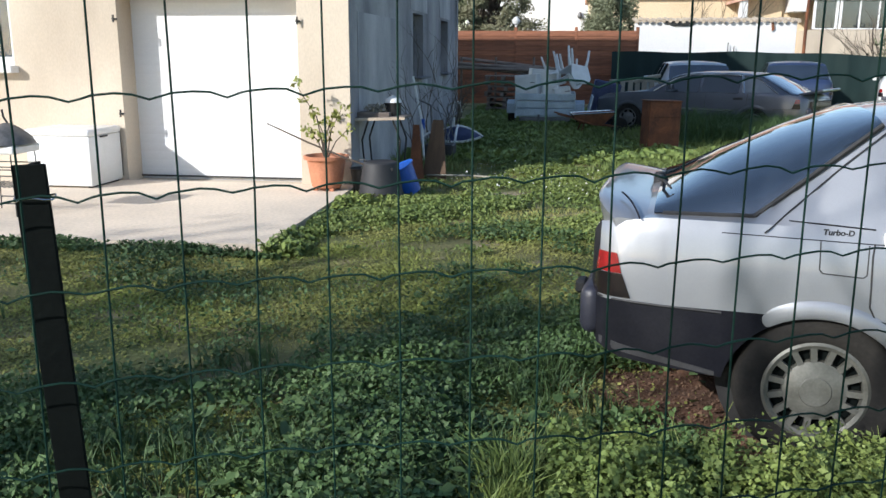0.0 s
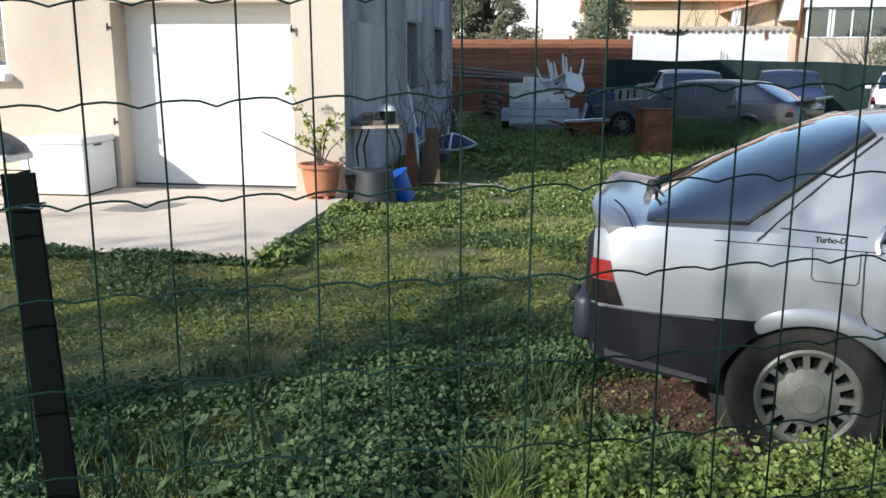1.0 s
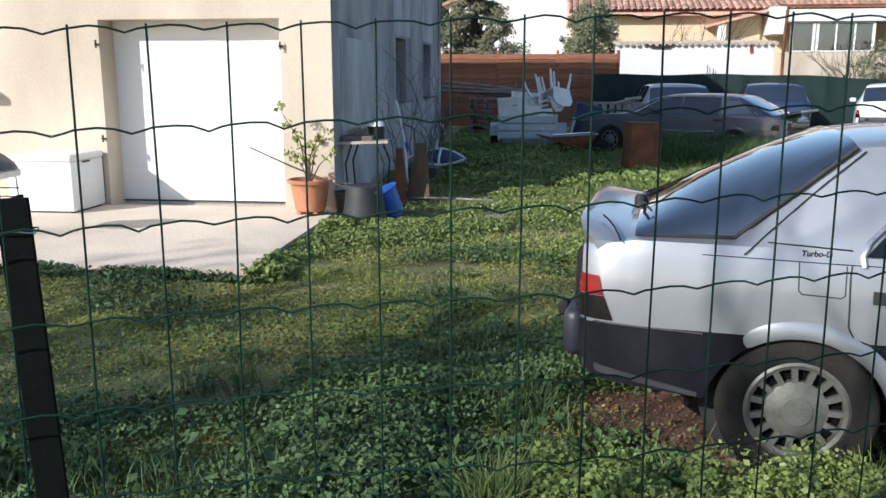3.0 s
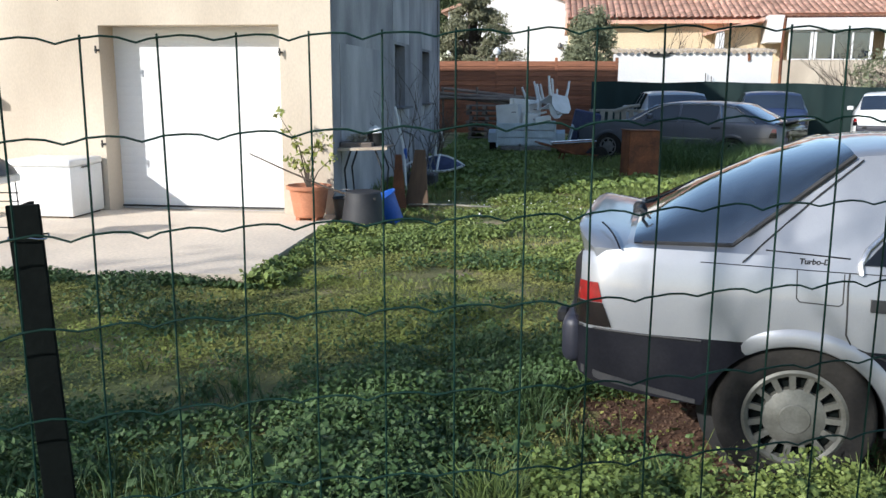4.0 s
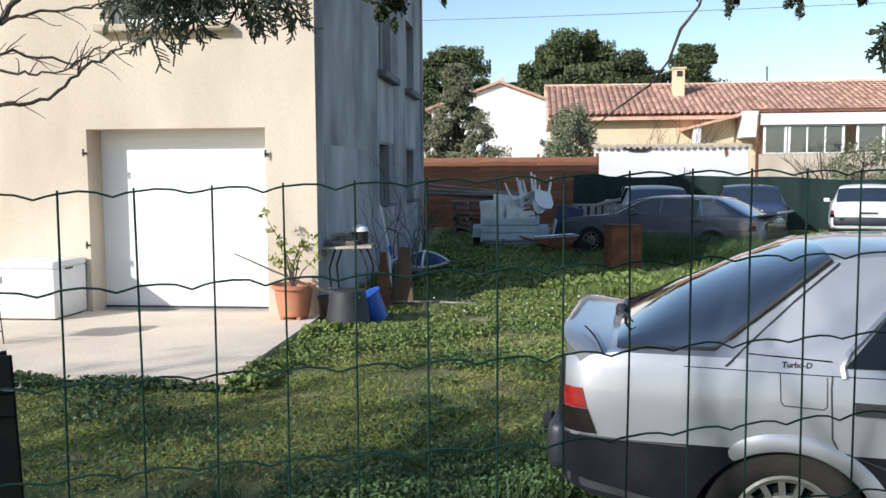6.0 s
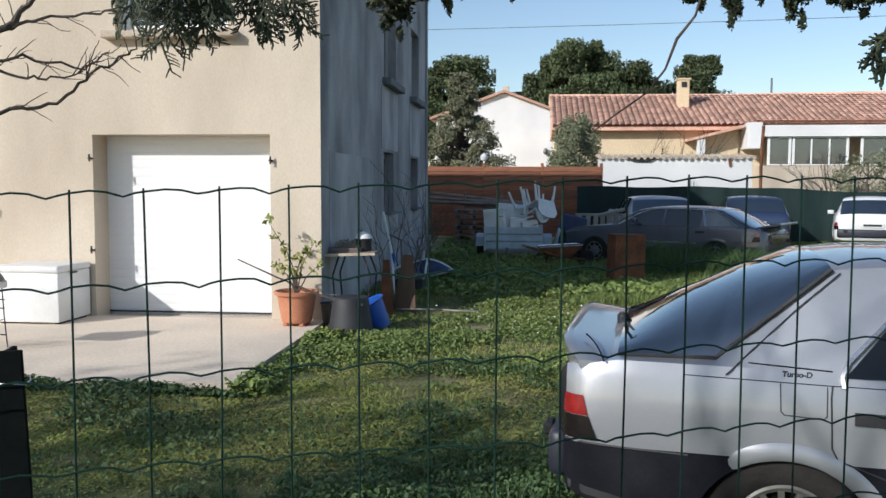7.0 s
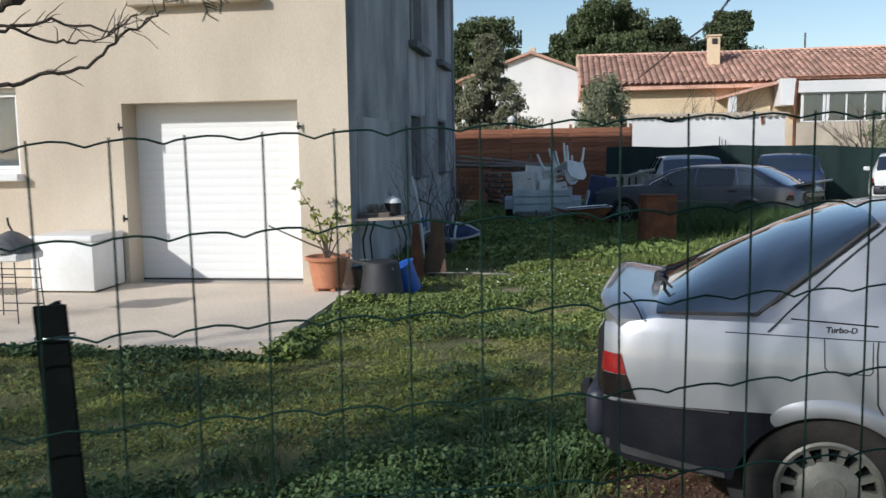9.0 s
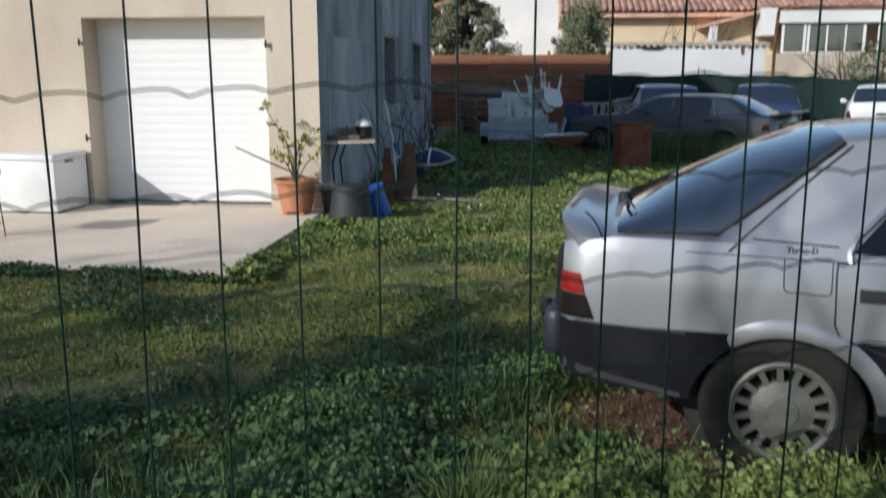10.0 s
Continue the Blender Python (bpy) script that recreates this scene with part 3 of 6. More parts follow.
def side_patch(P, poly, sgn, off=0.006, n=6):
    """A thin raised patch on a car's flank between two edges: poly = lower-left, lower-right, upper-right, upper-left in x, z."""
    bm = bmesh.new()
    (a, b, c, d), g = [Vector(q) for q in poly], []
    for i in range(n + 1):
        u, row = i / n, []
        for j in range(n + 1):
            v = j / n
            q = (a * (1 - u) + b * u) * (1 - v) + (d * (1 - u) + c * u) * v
            row.append(bm.verts.new((q.x, sgn * (side_y(P, q.x, q.y) + off), q.y)))
        g.append(row)
    for i in range(n):
        for j in range(n):
            bm.faces.new((g[i][j], g[i + 1][j], g[i + 1][j + 1], g[i][j + 1]))
    ex = bmesh.ops.extrude_face_region(bm, geom=bm.faces[:])
    bmesh.ops.translate(bm, verts=[e for e in ex["geom"] if isinstance(e, bmesh.types.BMVert)], vec=(0, -sgn * (off + 0.012), 0))
    bmesh.ops.recalc_face_normals(bm, faces=bm.faces[:])
    return bm


def seam(P, pts, sgn, r=0.0035, off=0.001):
    out = []
    for (x0, z0), (x1, z1) in zip(pts, pts[1:]):
        for k in range(6):
            x, z = x0 + (x1 - x0) * k / 6, z0 + (z1 - z0) * k / 6
            out.append((x, sgn * (side_y(P, x, z) + off), z))
    x, z = pts[-1]
    out.append((x, sgn * (side_y(P, x, z) + off), z))
    return tube(bmesh.new(), out, r, 5)


def arch_flare(P, ax, sgn, a0=8, a1=129, n=36):
    """A raised body-coloured lip round the upper part of a wheel opening."""
    bm = bmesh.new()
    prof = ((0.347, -0.02), (0.347, 0.007), (0.352, 0.011), (0.372, 0.012), (0.394, 0.010), (0.412, 0.004), (0.422, -0.004))
    rows = []
    for i in range(n + 1):
        a = radians(a0 + (a1 - a0) * i / n)
        row = []
        for r, off in prof:
            x, z = ax - 0.01 + r * math.cos(a), 0.262 + r * math.sin(a)
            fade = min(1.0, 0.15 + i / 5, 0.15 + (n - i) / 9)
            row.append(bm.verts.new((x, sgn * (side_y(P, x, z) + (off + 0.006) * fade - 0.006), z)))
        rows.append(row)
    for a, b in zip(rows, rows[1:]):
        for k in range(len(prof) - 1):
            bm.faces.new((a[k], b[k], b[k + 1], a[k + 1]) if sgn < 0 else (a[k], a[k + 1], b[k + 1], b[k]))
    return bm


def wheel(parent, x, y, sgn, R=0.310, rim=0.197, slots=15, hub=None):
    w = part("wheel", lathe(bmesh.new(), [(rim - 0.03, -0.05), (rim - 0.03, 0.05)], 24), M["post"], parent, m=pose(x, y, R - 0.005, 90 if sgn < 0 else -90))
    t = [(rim - 0.012, -0.085), (rim + 0.02, -0.095), (R - 0.03, -0.10), (R - 0.008, -0.085), (R - 0.002, -0.05), (R, 0.0), (R - 0.002, 0.05), (R - 0.008, 0.082), (R - 0.022, 0.098), (R - 0.045, 0.104), (rim + 0.022, 0.098), (rim + 0.004, 0.088), (rim - 0.004, 0.07)]
    part("tyre", lathe(bmesh.new(), t, 64, caps=False), M["rubber"], w, "worn black tyre")
    bm = bmesh.new()
    lathe(bm, [(rim - 0.028, 0.055), (rim - 0.024, 0.084), (rim - 0.008, 0.092), (rim + 0.004, 0.086), (rim + 0.004, 0.06)], 48, caps=False)
    part("trim_ring", bm, hub or M["hub"], w)
    bm = bmesh.new()
    lathe(bm, [(0.122, 0.05), (0.120, 0.078), (0.09, 0.09), (0.062, 0.094), (0.058, 0.099), (0.02, 0.10), (0.001, 0.10)], 40)
    part("wheel_cover", bm, hub or M["hub"], w, "dull grey slotted wheel cover")
    spoke = None
    for k in range(slots):
        if spoke is None:
            spoke = part("spoke", prism(bmesh.new(), [(0.115, 0.06), (rim - 0.022, 0.06), (rim - 0.022, 0.086), (0.115, 0.080)], 0.024, pose(0, -0.012, 0)), hub or M["hub"], w)
        else:
            s = new("spoke", spoke.data)
            s.parent = w
            s.matrix_basis = Matrix.Rotation(2 * math.pi * k / slots, 4, "Z")
    return w


def car(name, P, m, paint, label, clad, hub=None, slots=15, plate=True, side_mat=None):
    c = thing(name, m, label, "car")
    secs = [half_section(P, x) for x in P["xs"]]
    nh = len(secs[0])
    bm = bmesh.new()
    rows = []
    for x, s in zip(P["xs"], secs):
        right = [bm.verts.new((x, -y, z)) for y, z in s]
        left = [right[0]] + [bm.verts.new((x, y, z)) for y, z in s[1:-1]] + [right[-1]]
        rows.append((right, left))
    glassy = []
    for i in range(len(rows) - 1):
        xm = (P["xs"][i] + P["xs"][i + 1]) / 2
        for sdx in (0, 1):
            a, b = rows[i][sdx], rows[i + 1][sdx]
            for k in range(nh - 1):
                q = [a[k], b[k], b[k + 1], a[k + 1]]
                q = [v for n, v in enumerate(q) if v not in q[:n]]
                f = bm.faces.new(q if sdx == 0 else q[::-1])
                f.material_index = 1 if k < 4 or xm < P["xs"][0] + 0.028 else 0
                in_rear = k >= 9 and P["rear_glass"][0] < xm < P["rear_glass"][1]
                in_front = k >= 9 and P["front_glass"][0] < xm < P["front_glass"][1]
                in_side = k == 8 and any(p < xm < q2 for p, q2 in P["side_glass"])
                if in_rear or in_front or in_side:
                    f.material_index = 2
                    glassy.append((tuple(v.co.copy() for v in f.verts), "rear_window" if in_rear else "windscreen" if in_front else "side_window_%d" % sdx))
    for i, flip in ((0, False), (-1, True)):
        ring = rows[i][0] + rows[i][1][1:-1][::-1]
        f = bm.faces.new(ring if flip else ring[::-1])
        f.material_index = 1 if i == 0 else 0
    bmesh.ops.recalc_face_normals(bm, faces=bm.faces[:])
    shell = part("shell", bm, [paint, clad, M["interior"], M["black"]], None)
    # wheel openings
    for ax in P["axles"]:
        cut_bm = lathe(bmesh.new(), [(0.348, -1.2), (0.348, 1.2)], 48, pose(ax - 0.01, 0, 0.262, 90))
        bmesh.ops.recalc_face_normals(cut_bm, faces=cut_bm.faces[:])
        cut = part("cut", cut_bm, [M["black"]] * 4, None)
        for q in cut.data.polygons:
            q.material_index = 3
        mod = shell.modifiers.new("arch", "BOOLEAN")
        mod.object, mod.operation, mod.solver = cut, "DIFFERENCE", "EXACT"
        dg = bpy.context.evaluated_depsgraph_get()
        baked = bpy.data.meshes.new_from_object(shell.evaluated_get(dg))
        shell.modifiers.clear()
        shell.data = baked
        bpy.data.objects.remove(cut)
    for idx, (nm, mm, lab) in enumerate((("body", paint, ""), ("lower_cladding", clad, "dark grey plastic lower cladding"), ("cabin_lining", M["interior"], ""), ("wheel_well", M["black"], ""))):
        b2 = bmesh.new()
        b2.from_mesh(shell.data)
        bmesh.ops.delete(b2, geom=[f for f in b2.faces if f.material_index != idx], context="FACES")
        for f in b2.faces:
            f.material_index = 0
        if not b2.faces:
            b2.free()
        elif idx == 3:
            for rear in (True, False):
                b3 = b2.copy()
                bmesh.ops.delete(b3, geom=[f for f in b3.faces if (f.calc_center_median().x < 1.3) != rear], context="FACES")
                part(nm, b3, mm, c, lab, smooth=28)
            b2.free()
        else:
            part(nm, b2, mm, c, lab, smooth=28)
    bpy.data.objects.remove(shell)
    for kind in sorted({k for _, k in glassy}):
        b2 = bmesh.new()
        for co, k in glassy:
            if k == kind:
                b2.faces.new([b2.verts.new(v) for v in co])
        bmesh.ops.remove_doubles(b2, verts=b2.verts[:], dist=0.0005)
        bmesh.ops.recalc_face_normals(b2, faces=b2.faces[:])
        if sum(f.normal.z + (f.normal.y * (1 if f.calc_center_median().y > 0 else -1)) for f in b2.faces) < 0:
            bmesh.ops.reverse_faces(b2, faces=b2.faces[:])
        b2.normal_update()
        for v in b2.verts:
            v.co += v.normal * 0.007
        part(kind.rstrip("_01"), b2, (side_mat or M["side_glass"]) if kind.startswith("side") else M["car_glass"], c, "dark tinted glass reflecting the sky", smooth=60)
    for ax in P["axles"]:
        for sgn in (-1, 1):
            wheel(c, ax, sgn * 0.752, sgn, hub=hub, slots=slots)
    for sgn in (-1, 1):
        part("tail_lamp", side_patch(P, ((-0.872, 0.725), (-0.765, 0.725), (-0.787, 0.805), (-0.863, 0.805)), sgn), M["lamp_red"], c, "red tail lamp lens")
        part("tail_lamp_base", side_patch(P, ((-0.885, 0.625), (-0.725, 0.625), (-0.763, 0.722), (-0.874, 0.722)), sgn), M["lamp_dark"], c, "smoked lower tail lamp lens")
        part("door_seam", seam(P, [(0.36, 0.56), (0.25, 0.60), (0.175, 0.625), (0.152, 0.67), (0.146, 0.86), (0.15, 0.905)], sgn), M["black"], c)
        part("door_seam", seam(P, [(1.0, 0.36), (1.0, 0.9)], sgn), M["black"], c)
        part("belt_crease", seam(P, [(-0.39, 0.915), (0.14, 0.905), (2.4, 0.885)], sgn, 0.0026, -0.0008), M["cladding"], c)
        part("bumper_edge", seam(P, [(-0.86, 0.615), (-0.37, 0.600)], sgn, 0.006), M["black"], c)
        part("fuel_flap_gap", seam(P, [(-0.035, 0.905), (-0.032, 0.80), (-0.02, 0.786), (0.12, 0.779), (0.132, 0.79), (0.132, 0.90)], sgn, 0.0028, 0.0), M["black"], c)
        for ax in P["axles"]:
            part("arch_flare", arch_flare(P, ax, sgn), paint, c, smooth=60)
            part("arch_liner", lathe(bmesh.new(), [(0.36, -0.01), (0.36, 0.01)], 32, pose(ax - 0.01, sgn * 0.58, 0.27, 90)), M["black"], c)
        if P["slant"]:
            quad = ((0.195, 0.938), (0.95, 0.938), (0.95, 1.29), (0.50, 1.275))
            part("door_lining", side_patch(P, quad, sgn, 0.003, 8), M["interior"], c)
            part("side_window", side_patch(P, quad, sgn, 0.009, 8), M["side_glass"], c, "dark tinted glass reflecting the sky")
        part("mirror", B((1.72, sgn * 0.93, 0.99), (0.1, 0.16, 0.11), 0.03, seg=2), clad, c)
        part("door_handle", side_patch(P, ((0.228, 0.766), (0.42, 0.762), (0.42, 0.808), (0.228, 0.813)), sgn, 0.012, 3), M["black"], c)
        if P["slant"]:
            part("valance", side_patch(P, ((-0.85, 0.40), (-0.38, 0.325), (-0.38, 0.345), (-0.85, 0.44)), sgn, 0.004), M["valance"], c, "dull grey lower valance")
        part("side_strip", side_patch(P, ((0.42, 0.50), (2.2, 0.50), (2.2, 0.56), (0.42, 0.56)), sgn, 0.01, 8), clad, c)
    bm = bmesh.new()
    box(bm, (P["xs"][0] + 0.012, 0, 0.535), (0.10, 1.56, 0.21), 0.045, seg=3)
    part("rear_bumper", bm, M["bumper"], c, "dark blue-grey plastic bumper")
    for sgn in (-1, 1):
        part("overrider", B((P["xs"][0] - 0.05, sgn * 0.60, 0.60), (0.05, 0.09, 0.06), 0.012), M["black"], c)
    if plate:
        part("number_plate", B((P["xs"][0] - 0.03, 0, 0.74), (0.012, 0.5, 0.11), 0.003), M["white_plastic"], c)
        part("plate_bars", B((P["xs"][0] - 0.0375, 0, 0.74), (0.003, 0.40, 0.05)), M["black"], c)
        part("plate_bracket", B((P["xs"][0], 0, 0.74), (0.05, 0.2, 0.09)), clad, c)
    return c


M["car_glass"] = mat("car_glass", (0.05, 0.07, 0.10), (0.035, 0.05, 0.075), 0.05, scale=3, fine=60, bump=0.0, trans=0.6, grain=0.15, coat=1.0, coat_ior=2.3)
CAR_AT = pose(3.0456, 4.4308, -0.005, 0, 0, -8.4)
near = car("hatchback_car", HATCH, CAR_AT, M["silver"], "old silver hatchback car with dark cladding, parked in weeds", M["cladding"])
# spoiler lip round the tail, a wing whose ends sweep forward and down on to the flanks
bm = bmesh.new()
rows = []
for k in range(41):
    u = -1 + 2 * k / 40
    e = abs(u) ** 6
    y = 0.805 * u
    x = -0.905 + 0.10 * e
    z = 1.012 - 0.065 * e
    s = 1 - 0.75 * e
    base = lerp(HATCH["shoulder"], -0.8) + 0.005
    rows.append([bm.verts.new(p) for p in ((x - 0.004, y, z - 0.012 * s), (x, y, z - 0.045 * s), (x + 0.012, y, max(base - 0.03, z - 0.10)), (x + 0.05, y, base - 0.04),
                                           (x + 0.26 - 0.12 * e, y, base - 0.03), (x + 0.26 - 0.12 * e, y, base + 0.055 * s), (x + 0.13, y, z - 0.022 * s), (x + 0.05, y, z - 0.008 * s), (x + 0.018, y, z))])
nk = len(rows[0])
for a, b in zip(rows, rows[1:]):
    for k in range(nk):
        bm.faces.new((a[k], a[(k + 1) % nk], b[(k + 1) % nk], b[k]))
bm.faces.new(rows[0]), bm.faces.new(rows[-1][::-1])
bmesh.ops.recalc_face_normals(bm, faces=bm.faces[:])
part("spoiler", bm, M["silver"], near, "silver wrap-round tail spoiler", smooth=50)
part("spoiler_seam", tube(bmesh.new(), [(-0.80 + 0.012 * k, -0.56 - 0.022 * k - 0.1 * (k / 8) ** 2, 1.012 - 0.03 * (k / 8) - 0.03 * (k / 8) ** 3) for k in range(9)], 0.004, 5), M["cladding"], near)
part("wiper", tube(bmesh.new(), [(-0.66, 0.02, 1.01), (-0.67, -0.2, 1.03), (-0.64, -0.42, 1.055), (-0.60, -0.50, 1.03)], [0.012, 0.008, 0.007, 0.005], 6), M["black"], near)
part("wiper_hub", lathe(bmesh.new(), [(0.03, 0), (0.03, 0.04), (0.02, 0.055)], 16, pose(-0.67, 0.02, 0.975)), M["black"], near)
gl = []
for k in range(15):
    u = k / 14
    x = -0.27 + 0.44 * u
    gl.append((x, -(lerp(HATCH["edge_y"], x) + 0.012), lerp(HATCH["edge_z"], x) + 0.004))
part("window_rubber", tube(bmesh.new(), gl, 0.011, 6), M["black"], near, "black rear window seal")
part("window_rubber", tube(bmesh.new(), [(x, -(lerp(HATCH["edge_y"], x) + 0.008), lerp(HATCH["edge_z"], x) + 0.006) for x in (-0.62, -0.5, -0.4, -0.27)], 0.009, 6), M["black"], near)
part("hatch_seam", seam(HATCH, [(-0.235, 0.925), (-0.1, 1.045), (0.05, 1.185), (0.2, 1.315)], -1, 0.0035, 0.009), M["black"], near)
part("pillar_crease", seam(HATCH, [(-0.15, 0.972), (0.0, 0.966), (0.15, 0.958)], -1, 0.003, 0.004), M["cladding"], near)
# window frame of the rear door
part("door_frame", tube(bmesh.new(), [(x, -(side_y(HATCH, x, z) + 0.008), z) for x, z in ((0.19, 0.90), (0.185, 0.94), (0.21, 0.99), (0.30, 1.08), (0.40, 1.18), (0.48, 1.27), (0.55, 1.30))], 0.012, 6), M["chrome"], near, "bright door window frame")


def badge(text, size, m, parent, material):
    cu = bpy.data.curves.new("badge", "FONT")
    cu.body, cu.size, cu.extrude, cu.shear, cu.offset = text, size, 0.002, 0.15, 0.0011
    tmp = bpy.data.objects.new("badge", cu)
    scene.collection.objects.link(tmp)
    dg = bpy.context.evaluated_depsgraph_get()
    me = bpy.data.meshes.new_from_object(tmp.evaluated_get(dg))
    bpy.data.objects.remove(tmp)
    me.materials.clear()
    me.materials.append(material)
    ob = new("badge", me)
    ob.parent, ob.matrix_basis = parent, m
    ob["label"] = "dark model lettering"
    return ob


by = side_y(HATCH, 0.0, 0.955) + 0.006
badge("Turbo-D", 0.030, pose(-0.03, -by - 0.003, 0.930, 76), near, M["black"])

SALOON = dict(HATCH)
SALOON.update(
    xs=[-1.02, -1.0, -0.96, -0.88, -0.80, -0.66, -0.5, -0.35, -0.2, -0.06, 0.03, 0.14, 0.24, 0.34, 0.42, 0.5, 0.62, 0.75, 0.95, 1.12, 1.17, 1.3, 1.5, 1.68, 1.78, 1.9, 2.05, 2.2, 2.35, 2.5, 2.7, 3.0, 3.3, 3.48, 3.55, 3.58],
    wide=[(-1.02, 0.70), (-1.0, 0.76), (-0.9, 0.82), (-0.6, 0.85), (0, 0.865), (1.5, 0.87), (2.5, 0.85), (3.3, 0.81), (3.5, 0.76), (3.58, 0.66)],
    sill=[(-1.02, 0.36), (-0.8, 0.31), (-0.3, 0.26), (0.4, 0.21), (2.4, 0.21), (3.3, 0.24), (3.58, 0.32)],
    shoulder=[(-1.02, 0.78), (-0.98, 0.83), (-0.8, 0.85), (2.2, 0.85), (3.2, 0.78), (3.5, 0.72), (3.58, 0.62)],
    centre=[(-1.02, 0.80), (-0.98, 0.87), (-0.85, 0.90), (-0.66, 0.95), (-0.06, 1.25), (0.14, 1.29), (0.6, 1.315), (1.2, 1.31), (1.6, 1.28), (1.78, 1.22), (2.35, 0.92), (3.2, 0.82), (3.5, 0.76), (3.58, 0.66)],
    edge_y=[(-1.02, 0.64), (-0.9, 0.74), (-0.66, 0.73), (-0.06, 0.63), (0.4, 0.61), (1.5, 0.61), (1.78, 0.63), (2.35, 0.74), (3.3, 0.70), (3.58, 0.55)],
    edge_z=[(-1.02, 0.79), (-0.9, 0.86), (-0.66, 0.89), (-0.06, 1.20), (0.14, 1.25), (0.6, 1.27), (1.3, 1.265), (1.6, 1.235), (1.78, 1.18), (2.35, 0.89), (3.3, 0.80), (3.58, 0.65)],
    clad=0.42, rear_glass=(-0.80, 0.03), front_glass=(1.68, 2.35), side_glass=((0.34, 1.12), (1.17, 1.9)), slant=False)
far_car = car("saloon_car", SALOON, pose(5.99, 18.9, -0.06, 0, 0, 150), M["slate"], "old dark slate-grey saloon car standing in long grass", M["slate"], M["gas"], 8, side_mat=M["pale_glass"])
for sgn in (-1, 1):
    part("quarter_window", side_patch(SALOON, ((-0.42, 0.915), (0.26, 0.915), (0.26, 1.20), (-0.02, 1.17)), sgn, 0.006, 5), M["quarter"], far_car, "pale dusty quarter window")
    part("window_trim", tube(bmesh.new(), [(x, sgn * (side_y(SALOON, x, z) + 0.01), z) for x, z in ((-0.46, 0.895), (-0.25, 1.03), (0.0, 1.19), (0.3, 1.24), (0.8, 1.255), (1.4, 1.245), (1.72, 1.15), (2.15, 0.90))], 0.02, 5), M["chrome"], far_car, "bright window trim")
    part("pillar_trim", tube(bmesh.new(), [(x, sgn * (side_y(SALOON, x, z) + 0.008), z) for x, z in ((0.22, 0.89), (0.27, 1.05), (0.33, 1.235))], 0.028, 6), M["chrome"], far_car, "bright rear door pillar")
    part("rub_strip", side_patch(SALOON, ((0.40, 0.54), (2.30, 0.54), (2.30, 0.575), (0.40, 0.575)), sgn, 0.012, 8), M["chrome"], far_car, "bright side strip")
part("raised_hatch", B((0, 0, 0), (0.5, 1.3, 0.05), 0.015, m=pose(-0.98, 0, 0.93, 0, 12, 0)), M["slate"], far_car, "dented tail panel standing open")
part("rear_panel", B((-1.04, 0, 0.66), (0.05, 1.35, 0.22), 0.01), M["lamp_dark"], far_car, "dark rear lamp panel")

car("estate_car", ESTATE, pose(7.6, 23.6, 0, 0, 0, 82), M["navy"], "dark blue estate car parked by the green netting", M["navy"])
car("estate_car", ESTATE, pose(10.3, 22.8, 0, 0, 0, 72), M["whitecar"], "white estate car parked by the green netting", M["whitecar"])
car("estate_car", ESTATE, pose(4.95, 22.3, 0, 0, 0, 92), M["paleblue"], "pale blue estate car mostly hidden behind a dark one", M["paleblue"])


# ---- far side of the yard ----
wood = thing("wooden_fence", pose(0, 26.6, 0), "red-brown horizontal board fence in shade", "fence")
bm = B((0, 0, 0), (1.76, 0.018, 0.152), 0.004)
first = part("board", bm, M["redwood"], wood, m=pose(-0.6, 0, 0.2))
for p in range(3):
    for k in range(15):
        if p == 0 and k == 0:
            continue
        b = new("board", first.data)
        b.parent = wood
        b.matrix_basis = pose(-0.6 + 1.78 * p, random.uniform(-0.006, 0.006), 0.2 + 0.142 * k, -9, random.uniform(-0.1, 0.1), 0)
for p in range(4):
    part("post", B((-1.48 + 1.78 * p, 0.03, 1.17), (0.09, 0.09, 2.4), 0.01), M["redwood"], wood)
bm = bmesh.new()
lathe(bm, [(0.03, 0), (0.03, 0.06), (0.10, 0.10), (0.12, 0.19), (0.06, 0.27), (0.01, 0.30)], 16, pose(0.3, 26.6, 2.37))
tagged(part("lantern", bm, M["white_plastic"]), "small white lantern on top of a fence post", "lantern")

net = thing("netting_fence", Matrix(), "dark green windbreak netting stretched along a fence", "fence")
bm = bmesh.new()
cols = []
for i in range(90):
    x = 3.1 + i * 0.16
    yy = 26.0 + 0.05 * math.sin(i * 0.9) + 0.03 * math.sin(i * 2.3) - (0.35 if i < 6 else 0) * (1 - i / 6)
    top = 1.66 + 0.02 * math.sin(i * 0.37) - 0.006 * max(0, i - 30)
    cols.append([bm.verts.new((x, yy + 0.03 * math.sin(i * 1.7 + k), -0.05 + (top + 0.05) * k / 6)) for k in range(7)])
for a, b in zip(cols, cols[1:]):
    for k in range(6):
        bm.faces.new((a[k], b[k], b[k + 1], a[k + 1]))
ex = bmesh.ops.extrude_face_region(bm, geom=bm.faces[:])
bmesh.ops.translate(bm, verts=[e for e in ex["geom"] if isinstance(e, bmesh.types.BMVert)], vec=(0, 0.01, 0))
part("netting", bm, M["tarp"], net, smooth=60)
for i in range(7):
    part("post", tube(bmesh.new(), [(3.2 + 2.3 * i, 26.1, -0.1), (3.2 + 2.3 * i, 26.1, 1.75 if i > 3 else 1.62)], 0.025, 8), M["post"], net)

